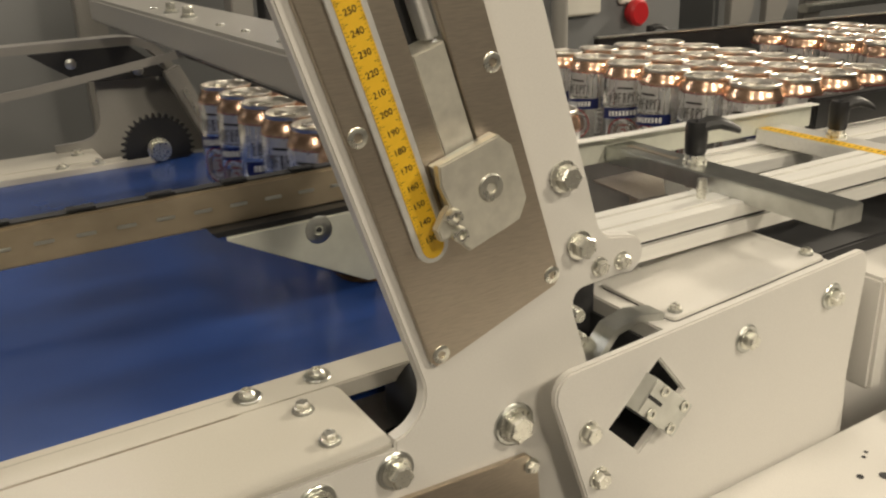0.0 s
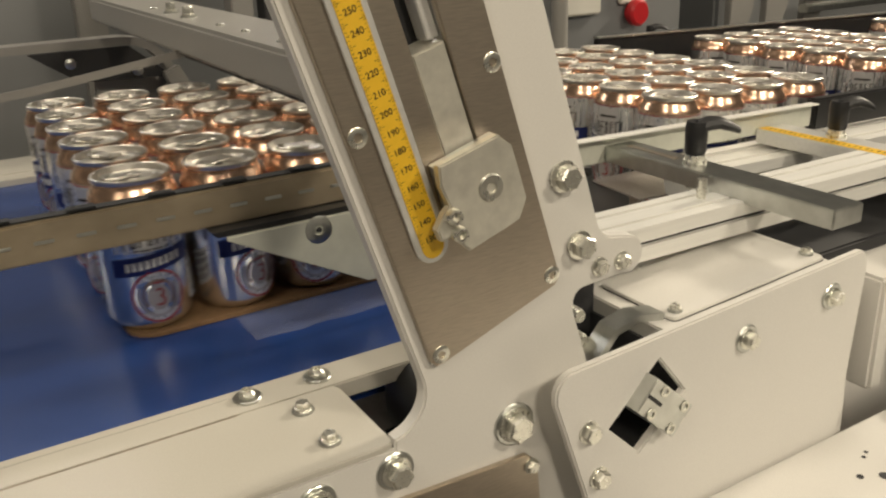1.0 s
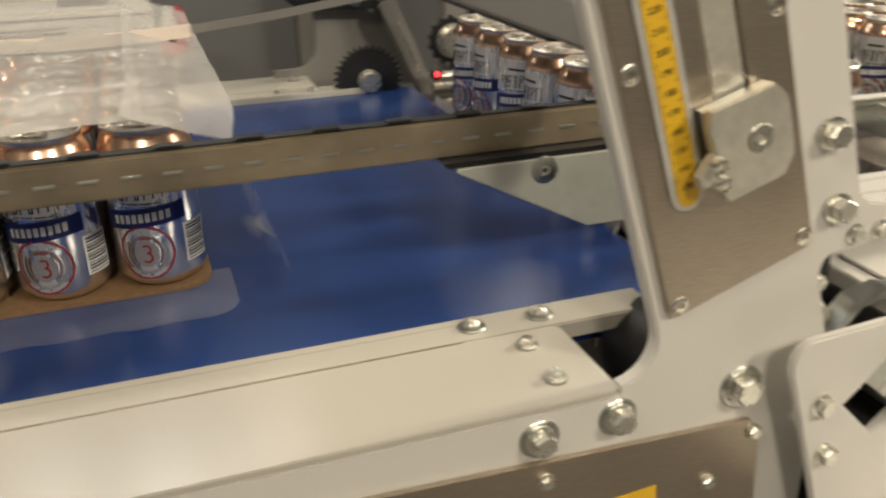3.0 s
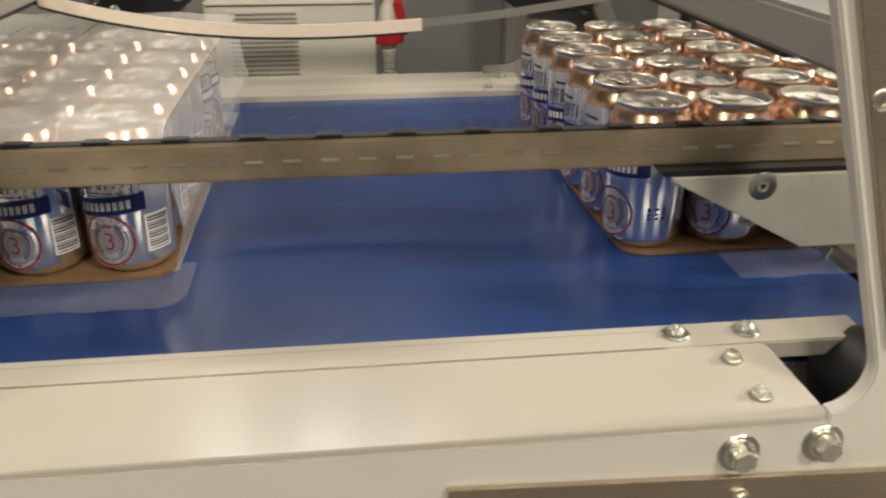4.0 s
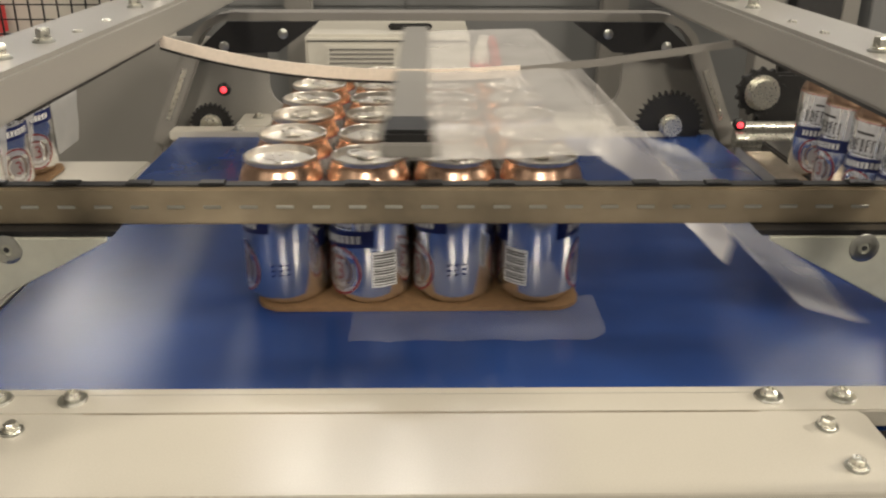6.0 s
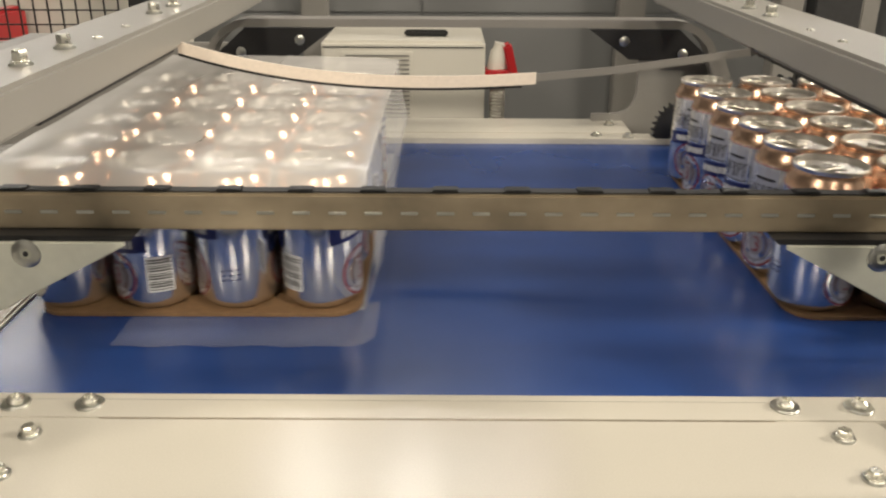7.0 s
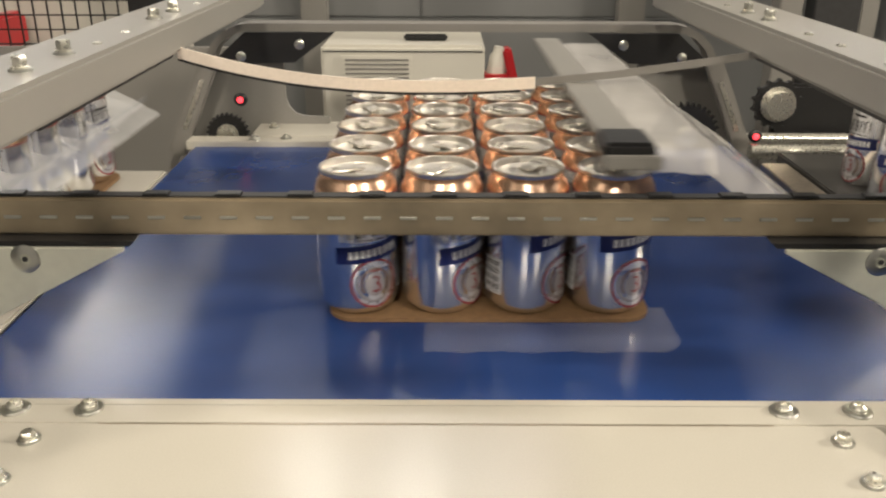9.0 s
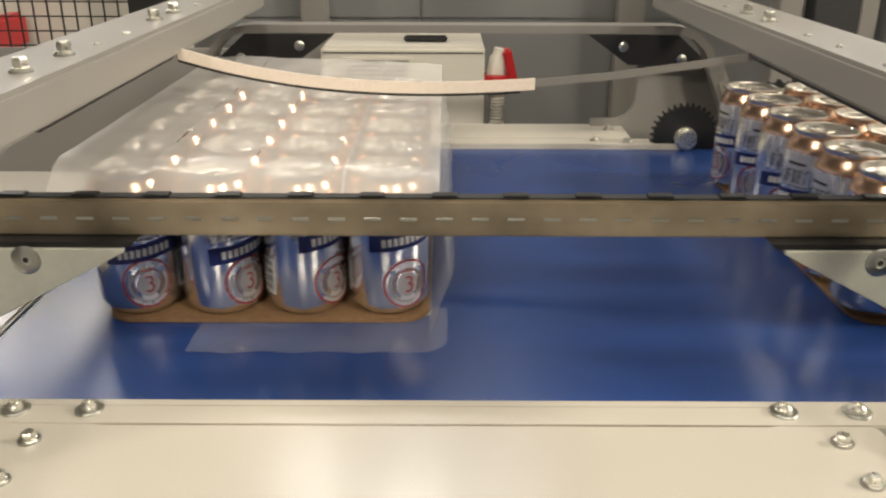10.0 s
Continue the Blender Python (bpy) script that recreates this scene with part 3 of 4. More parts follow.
def front_panel():
    t = thing("drive_box", "white painted drive box with a bolted front panel", "machine housing")
    Y = -0.118
    hole = [(0.435, 0.010), (0.4585, -0.0195), (0.4215, -0.0512), (0.3965, -0.0262)]
    o = [(0.372, 0.0225), (0.6245, 0.0365)] + arc(0.6265, 0.0272, 0.0093, 85, 0, 4) + [(0.6365, 0.02), (0.622, -0.20), (0.424, -0.20), (0.3555, 0.004)] + arc(0.3695, 0.0085, 0.0140, 190, 100, 5)
    part("front_panel", slab(o, Y, Y + 0.006, 0.0012, holes=[hole]), WHITE, t)
    # dark sheets paint the shade within the panel's opening
    part("shade_wall", boxed(0.4640, 0.4665, Y + 0.0065, -0.0205, -0.2, -0.003), DARK, t)
    part("shade_floor", boxed(0.41, 0.4635, Y + 0.0065, -0.0205, -0.075, -0.07), DARK, t)
    rise = Matrix.Translation((0.47, 0, 0.0085)) @ Matrix.Rotation(radians(-3.2), 4, "Y") @ Matrix.Translation((-0.47, 0, -0.0085))
    part("body", boxed(0.467, 0.637, Y + 0.0065, 0.02, -0.2, 0.0085, 0.001), WHITE, t, m=rise)
    part("cover_gap", slab(rounded(0.4795, 0.6355, -0.0860, -0.0115, 0.0055), -0.0089, -0.0086, 0.0, "z"), DARK, t, m=rise)
    part("cover", slab(rounded(0.480, 0.635, -0.0855, -0.012, 0.005), -0.0115, -0.0088, 0.0005, "z"), WHITE, t, m=rise)
    for x, y in ((0.4890, -0.0775), (0.628, -0.074)):
        screw(t, rise @ Vector((x, y, 0.0116)), UP, 0.0035, 0.003, 0.0052, False, seed=x)
    for n, (x, z, h, w) in enumerate(((0.3800, -0.0215, 0.0060, 0), (0.3890, -0.0570, 0.0060, 0), (0.5125, 0.0015, 0.0056, 0.0098), (0.5980, 0.0095, 0.0056, 0.0098))):
        screw(t, (x, Y, z), FRONT, h, 0.0065, w, False, seed=n)
    # dark sheet behind the opening, again painted shade
    part("shade_back", slab([(0.36, 0.022), (0.4665, 0.022), (0.4665, -0.2), (0.36, -0.2)], -0.020, -0.018), DARK, t)
    # split clamp block in the hole
    c = (0.4325, -0.0190)

    def q(p, r):
        return (c[0] + p * 0.73 + r * 0.65, c[1] - p * 0.684 + r * 0.70)
    part("clamp_block", slab([q(-0.0215, -0.0125), q(-0.0215, 0.0125), q(0.0215, 0.0125), q(0.0215, 0.003), q(0.0205, 0.003), q(0.0205, -0.003), q(0.0215, -0.003), q(0.0215, -0.0125)], Y - 0.010, Y + 0.03, 0.0008), ZINC, t, "machined aluminium clamp block")
    # dark strip laid on the block for the shade in its split
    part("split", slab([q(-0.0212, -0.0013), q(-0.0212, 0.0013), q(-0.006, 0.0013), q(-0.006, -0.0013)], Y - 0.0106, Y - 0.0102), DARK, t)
    for p, r in ((0.014, 0.0085), (0.014, -0.0085), (-0.010, 0.0085), (-0.010, -0.0085)):
        bm = bmesh.new()
        lathe(bm, [(0.0036, 0), (0.0036, 0.0008), (0.0022, 0.0010), (0.002, -0.001), (0, -0.001)], 16)
        x, z = q(p, r)
        part("socket_screw", bm, CHROME, t, m=Matrix.Translation((x, Y - 0.0102, z)) @ FRONT)
    # bent tube and shafts in the dark opening beside the box
    bm = bmesh.new()
    tube_path(bm, [(0.405, -0.03), (0.415, 0.004), (0.428, 0.018), (0.447, 0.022), (0.468, 0.018)], 0.005, 0.016, -0.088)
    part("bent_bar", bm, ZINC, t)
    for x, z, r in ((0.412, 0.008, 0.007), (0.410, 0.028, 0.005)):
        part("shaft", turned([(0, 0), (r, 0), (r, 0.05), (r * 0.8, 0.053), (0, 0.053)], 18, m=pose(0, 0, 0, 90, 0, 0)), CHROME, t, m=Matrix.Translation((x, -0.02, z)))
    return t


front_panel()


def shelf():
    t = thing("lower_shelf", "white painted flat machine shelf with drilled holes", "machine shelf")
    part("shelf", boxed(0.40, 1.05, -0.42, -0.1185, -0.125, -0.112, 0.002), WHITE, t)
    # flat dark discs on the shelf paint the shade in its drilled holes
    for x, y, r in ((0.615, -0.150, 0.0016), (0.622, -0.147, 0.0016), (0.592, -0.163, 0.0026), (0.607, -0.172, 0.0042)):
        part("hole", turned([(0, 0), (r, 0), (r, 0.0003), (0, 0.0003)], 12), DARK, t, m=Matrix.Translation((x, y, -0.1119)))
    p = thing("end_post", "white painted post with a zinc hinge bracket", "machine post")
    part("post", boxed(0.70, 0.80, -0.0955, 0.03, -0.112, -0.012, 0.003), WHITE, p)
    part("bracket", boxed(0.722, 0.79, -0.112, -0.0958, -0.109, -0.058, 0.003), ZINC, p)
    for x, z in ((0.738, -0.075), (0.733, -0.098)):
        screw(p, (x, -0.112, z), FRONT, 0.004, 0.004, 0.006, seed=x)
    part("hinge_pin", turned([(0, 0), (0.006, 0), (0.006, 0.025), (0.0045, 0.027), (0, 0.027)], 16), CHROME, p, m=Matrix.Translation((0.716, -0.125, -0.1118)))
    # dark strip on the post's face paints the shade of a slit
    part("slit", boxed(0.745, 0.748, -0.0962, -0.0957, -0.055, -0.03), DARK, p)


shelf()


def profile_rail():
    t = thing("profile_rail", "slotted aluminium profile rail of the infeed", "profile rail", m=INFEED @ Matrix.Translation((0.41, -0.03, 0.0235)) @ Matrix.Rotation(radians(0.6), 4, "Y"))
    w, h = 0.045, 0.0275
    g, d = 0.004, 0.006
    o = [(0, 0), (w, 0), (w, h), (w * 0.75 + g / 2, h), (w * 0.75 + g / 2, h - d), (w * 0.75 - g / 2, h - d), (w * 0.75 - g / 2, h), (w * 0.28 + g / 2, h), (w * 0.28 + g / 2, h - d), (w * 0.28 - g / 2, h - d), (w * 0.28 - g / 2, h), (0, h), (0, h / 2 + g / 2), (d, h / 2 + g / 2), (d, h / 2 - g / 2), (0, h / 2 - g / 2)]
    bm = slab(o, 0.0, 0.62)
    for v in bm.verts:
        v.co = Vector((v.co.y, v.co.x, v.co.z))
    bmesh.ops.recalc_face_normals(bm, faces=bm.faces)
    part("extrusion", bm, PROFILE, t)
    part("slot_shade", boxed(0.0, 0.62, 0.0045, 0.0058, h / 2 - 0.0019, h / 2 + 0.0019), DARK, t)
    r = thing("profile_rail", "slotted aluminium profile rail lit bright on top", "profile rail", m=INFEED @ Matrix.Translation((0.70, 0.085, 0.004)) @ Matrix.Rotation(radians(1.6), 4, "Y"))
    bm = slab([(a * 1.4, b) for a, b in o], 0.0, 0.75)
    for v in bm.verts:
        v.co = Vector((v.co.y, v.co.x, v.co.z))
    bmesh.ops.recalc_face_normals(bm, faces=bm.faces)
    part("extrusion", bm, PROFILE, r)


profile_rail()


def lever(x, y, z, turn, place):
    t = thing("clamp_lever", "black plastic clamping lever on a cross bar", "clamp lever", "clamp levers", m=Matrix.Translation(place @ Vector((x, y, z))) @ pose(0, 0, 0, 0, 0, turn) @ Matrix.Scale(0.92, 4))
    part("nut", turned([(0, 0), (0.011, 0), (0.011, 0.004), (0.009, 0.005), (0.009, 0.009), (0, 0.009)], 18), CHROME, t)
    part("hub", turned([(0, 0.0092), (0.0085, 0.0092), (0.0098, 0.012), (0.0104, 0.034), (0.009, 0.040), (0, 0.0385)], 20), BLACK, t)
    bm = bmesh.new()
    rows = []
    for x1, z1, w, h in ((0.0, 0.033, 0.0095, 0.0075), (0.010, 0.037, 0.0085, 0.007), (0.020, 0.0375, 0.0085, 0.006), (0.031, 0.034, 0.0085, 0.005), (0.039, 0.030, 0.006, 0.0035)):
        rows.append([bm.verts.new((x1, w * math.cos(q), z1 + h * math.sin(q))) for q in [2 * math.pi * i / 10 for i in range(10)]])
    for a, b in zip(rows, rows[1:]):
        for i in range(10):
            bm.faces.new((a[i], a[(i + 1) % 10], b[(i + 1) % 10], b[i]))
    bm.faces.new(rows[0][::-1])
    bm.faces.new(rows[-1])
    part("arm", bm, BLACK, t)


def infeed():
    g = thing("guide_rail", "zinc plated sheet guide rail beside the cans", "guide rail", m=INFEED)
    tilt = Matrix.Translation((0.44, 0.132, 0.0)) @ Matrix.Rotation(radians(1.6), 4, "Y")
    part("sheet", boxed(0.0, 0.505, 0, 0.003, 0.050, 0.0745, 0.0008, tilt), PASSIV, g)
    # fold coloured paler than its sheet for the lit top edge
    part("top_fold", boxed(0.0, 0.505, -0.009, 0.003, 0.0748, 0.0765, 0.0006, tilt), PROFILE, g)
    k = thing("guide_rail", "black plastic guide rail of the infeed conveyor", "guide rail", m=INFEED)
    part("rail", boxed(0.508, 1.6, -0.004, 0.010, 0.045, 0.0805, 0.002, tilt), BLACK, k)
    k = thing("guide_rail", "black plastic guide rail beyond the cans", "guide rail", m=INFEED)
    part("rail", boxed(0.62, 1.9, 0.47, 0.484, 0.02, 0.095, 0.002, tilt), BLACK, k)
    part("top_edge", boxed(0.62, 1.9, 0.469, 0.485, 0.0955, 0.098, 0.0005, tilt), ZINC, k)
    # cross bars with levers
    c = thing("cross_bar", "bare aluminium cross bar with a slot", "cross bar", "cross bars of the infeed", m=CROSS)
    part("bar", boxed(0.628, 0.664, -0.110, 0.128, 0.047, 0.0625, 0.001), ZINC, c)
    part("slot", boxed(0.643, 0.650, 0.055, 0.115, 0.0626, 0.0629), STEEL, c)
    part("stop_pin", turned([(0, 0), (0.004, 0), (0.004, 0.016), (0, 0.017)], 14), CHROME, c, m=Matrix.Translation((0.60, -0.012, 0.052)))
    lever(0.646, 0.035, 0.0626, -28, CROSS)
    c = thing("cross_bar", "aluminium cross bar with a yellow scale on it", "cross bar", "cross bars of the infeed", m=CROSS)
    part("bar", boxed(0.855, 0.90, -0.12, 0.128, 0.032, 0.047, 0.001), ALU, c)
    part("scale_tape", boxed(0.858, 0.873, -0.12, 0.127, 0.0472, 0.0476), YELLOW, c)
    for i in range(40):
        part("mark", boxed(0, 0.006 if i % 2 else 0.004, 0, 0.0016, 0, 0.0002), INK, c, m=Matrix.Translation((0.862, -0.118 + i * 0.006, 0.0477)))
    lever(0.886, 0.055, 0.0472, -20, CROSS)
    # bed
    b = thing("infeed_conveyor", "dark infeed conveyor bed under the cans", "conveyor", m=INFEED)
    bed = Matrix.Translation((0.455, 0, -0.0225)) @ Matrix.Rotation(radians(1.6), 4, "Y")
    part("bed", boxed(0.0, 2.2, 0.10, 0.66, -0.05, -0.0005, 0.002, bed), DARKBELT, b)
    part("side_beam", boxed(0.03, 2.2, 0.05, 0.0995, -0.12, -0.03, 0.002, bed), DARK, b)
    m = thing("perforated_plate", "perforated bright metal plate by the infeed", "perforated plate", m=CROSS)
    part("sheet", slab([(0.605, 0.060), (0.635, 0.056), (0.675, 0.095), (0.673, 0.127), (0.612, 0.127)], -0.0315, -0.030, 0.0, "z"), PERF, m)
    for x, y in ((0.613, 0.07), (0.66, 0.118)):
        part("foot", boxed(x, x + 0.006, y, y + 0.006, -0.05, 0.0299), STEEL, m)
    # solid dark block in place of the dark hollow behind the drive box
    part("trough_shade", boxed(0.664, 1.25, -0.055, 0.04, -0.06, -0.004, 0.002), DARK, b)
    # bright rods along the far side
    for y, z, r in ((0.63, -0.008, 0.010), (0.70, -0.008, 0.008)):
        rod = thing("guide_rod", "bright round steel rod of the infeed", "rod", "guide rods", m=DEEPER)
        part("rod", turned([(0, 0), (r, 0), (r, 0.55), (0, 0.55)], 20, m=pose(0, 0, 0, 0, 90, 0)), CHROME, rod, m=Matrix.Translation((0.405, y, z)))
    k = thing("far_cover", "black plastic cover behind the infeed rods", "cover", m=DEEPER)
    part("cover", boxed(0.475, 1.0, 0.745, 0.76, -0.02, 0.06, 0.004), BLACK, k)


infeed()

# ---- behind the machine ----


def cooler():
    t = thing("cooling_unit", "light painted cooling unit with a slotted grille", "cooling unit")
    x0, x1, y0, y1, z0, z1 = -0.217, 0.077, 1.10, 1.39, -0.6, 0.058
    part("case", boxed(x0, x1, y0, y1, z0, z1, 0.006), CABINET, t)
    part("grille_frame", boxed(x0 + 0.036, x0 + 0.164, y0 - 0.004, y0 - 0.0005, -0.12, 0.040, 0.001), CABINET, t)
    for i in range(19):
        part("slot", boxed(x0 + 0.044, x0 + 0.158, y0 - 0.0062, y0 - 0.0042, 0.0315 - i * 0.0080, 0.0345 - i * 0.0080, 0.0), MIDGREY, t)
    part("handle", boxed(-0.07, 0.01, y0 + 0.05, y0 + 0.065, z1 + 0.001, z1 + 0.012, 0.003), BLACK, t)
    part("top_strip", boxed(x0 + 0.004, x1 - 0.004, y0 - 0.0015, y0 - 0.0002, z1 - 0.012, z1 - 0.010), DARK, t)
    p = thing("power_plug", "white and red industrial plug on a ribbed cable", "plug", m=Matrix.Translation((0.008, 0.04, -0.008)))
    part("socket", turned([(0, 0), (0.019, 0), (0.019, 0.040), (0.015, 0.048), (0.015, 0.058), (0, 0.058)], 20, m=pose(0, 0, 0, 0, 12, 0)), CABINET, p, m=Matrix.Translation((0.09, 1.10, 0.0)))
    part("collar", turned([(0, 0), (0.029, 0), (0.031, 0.012), (0.029, 0.03), (0, 0.03)], 20), RED, p, m=Matrix.Translation((0.092, 1.095, -0.018)))
    part("flap", boxed(-0.008, 0.008, -0.018, 0.018, 0, 0.06, 0.004), RED, p, m=pose(0.123, 1.09, 0.0, 0, -14, 0))
    bm = bmesh.new()
    for i in range(22):
        lathe(bm, [(0.013, 0), (0.0155, 0.003), (0.013, 0.006)], 14, m=Matrix.Translation((0, 0, -0.006 * i - 0.006)))
    part("cable", bm, CABINET, p, m=Matrix.Translation((0.094, 1.095, -0.018)))


cooler()


def back_panels():
    t = thing("machine_enclosure", "grey painted sheet panels of a machine enclosure", "enclosure", m=BEHIND)
    x = -0.95
    for n, w in enumerate((0.62, 0.26, 0.50, 0.43)):
        part("panel", boxed(x + 0.002, x + w - 0.002, 1.60, 1.62, -0.9, 0.055, 0.003), GREYWALL, t)
        part("panel", boxed(x + 0.002, x + w - 0.002, 1.60, 1.62, 0.059, 0.60, 0.003), GREYWALL, t)
        x += w
    part("rib", boxed(-0.34, -0.325, 1.585, 1.599, -0.9, 0.6, 0.002), CABINET, t)
    for n, px in enumerate((-0.26, 0.26)):
        s = thing("enclosure_post", "light grey upright post behind the frame", "post", m=BEHIND @ Matrix.Translation((0.05 + px * 1.38, 1.45, 0.0)))
        part("post", boxed(-0.03, 0.03, 0, 0.04, FLOOR, 0.5, 0.003), MIDGREY, s)
    g = thing("mesh_guard", "black wire mesh guard panel", "mesh guard", m=BEHIND)
    for i in range(13):
        part("wire", boxed(-0.90 + i * 0.026, -0.8975 + i * 0.026, 1.10, 1.103, 0.066, 0.45), BLACK, g)
    for i in range(15):
        part("wire", boxed(-0.91, -0.585, 1.1035, 1.1065, 0.068 + i * 0.026, 0.0705 + i * 0.026), BLACK, g)
    part("frame", boxed(-0.592, -0.52, 1.095, 1.112, 0.066, 0.45, 0.002), BLACK, g)
    part("panel", boxed(-1.1, -0.37, 1.095, 1.112, -0.9, 0.065, 0.002), MIDGREY, g)
    r = thing("storage_bin", "red plastic bin behind the mesh guard", "bin", m=BEHIND)
    part("bin", boxed(-0.95, -0.912, 1.22, 1.36, 0.03, 0.10, 0.008), RED, r)
    part("base", boxed(-1.3, -0.60, 1.37, 1.5, -0.30, 0.14, 0.004), CABINET, r)
    for n, (a, b, m) in enumerate(((0.56, 0.60, MIDGREY), (0.62, 0.70, DARK), (0.70, 0.73, MIDGREY), (0.75, 0.80, GREYWALL), (0.82, 0.85, MIDGREY))):
        s = thing("cabinet_post", "upright cabinet edge strip behind the beam", "cabinet trim", m=BEHIND)
        part("strip", boxed(a, b, 1.0, 1.04, -0.2, 0.5, 0.002), m, s)


back_panels()


def rear_machines():
    c = thing("control_cabinet", "grey control cabinet with a red stop button", "control cabinet", m=REAR)
    part("body", boxed(1.22, 1.68, 0.98, 1.4, FLOOR, 0.60, 0.008), GREYWALL, c)
    part("door", boxed(1.29, 1.40, 0.965, 0.979, 0.07, 0.60, 0.004), CABINET, c)
    b = part("stop_button", turned([(0, 0), (0.02, 0), (0.02, 0.012), (0.03, 0.014), (0.03, 0.028), (0.024, 0.034), (0, 0.034)], 22, m=FRONT), RED, c, m=Matrix.Translation((1.505, 0.979, 0.065)))
    part("plate", boxed(1.46, 1.55, 0.968, 0.9795, 0.085, 0.16, 0.004), CABINET, c)
    m = thing("feeding_machine", "grey feeding machine with curved side plates", "machine", m=REAR)
    part("body", boxed(1.95, 2.9, 1.1, 1.6, FLOOR, 0.5, 0.01), GREYWALL, m)
    for x in (1.86, 2.0, 2.16):
        part("side_plate", slab([(x, -0.05), (x + 0.05, -0.05), (x + 0.09, 0.04), (x + 0.09, 0.35), (x + 0.03, 0.35), (x, 0.1)], 0.98, 1.0, 0.002), MIDGREY, m)
    # dark sheet standing in for the shade between cabinet and feeder
    part("back_shade", boxed(1.70, 1.94, 1.3, 1.32, -0.3, 0.5), DARK, m)
    part("bar", boxed(2.1, 2.9, 0.93, 0.96, 0.02, 0.04, 0.004), ZINC, m)
    part("plate", boxed(2.15, 2.9, 0.96, 0.975, 0.05, 0.09, 0.004), ZINC, m)
    s = thing("yellow_scale_bar", "aluminium bar with a yellow scale tape", "scale bar", m=REAR)
    part("bar", boxed(1.43, 2.0, 0.86, 0.90, -0.005, 0.006, 0.001), ALU, s)
    part("scale_tape", boxed(1.55, 2.0, 0.855, 0.8595, -0.004, 0.0055), YELLOW, s)
    lever(1.47, 0.88, 0.0063, -30, REAR)
    p = thing("upright_tube", "dark grey upright steel tube", "tube", m=REAR)
    part("tube", turned([(0, 0), (0.018, 0), (0.018, 1.2), (0, 1.2)], 16), GREYPAINT, p, m=Matrix.Translation((1.235, 0.92, -0.4)))


rear_machines()


def machine_base():
    t = thing("belt_cabinet", "white painted cabinet on steel legs under the belt", "machine cabinet")
    part("body", boxed(-0.60, 0.26, YK + 0.011, 0.70, -0.55, -0.06, 0.004), WHITE, t)
    part("infeed_body", boxed(0.50, 1.9, 0.04, 0.68, -0.55, -0.16, 0.004), WHITE, t)
    for x, y in ((-0.5, 0.0), (0.15, 0.0), (-0.5, 0.6), (0.15, 0.6), (0.6, 0.12), (1.7, 0.12), (0.6, 0.6), (1.7, 0.6)):
        part("leg", boxed(x - 0.03, x + 0.03, y - 0.03, y + 0.03, FLOOR, -0.551, 0.003), STEEL, t)


machine_base()

# ---- cans ----
CAN_R, CAN_H, PITCH = 0.0331, 0.115, 0.0686


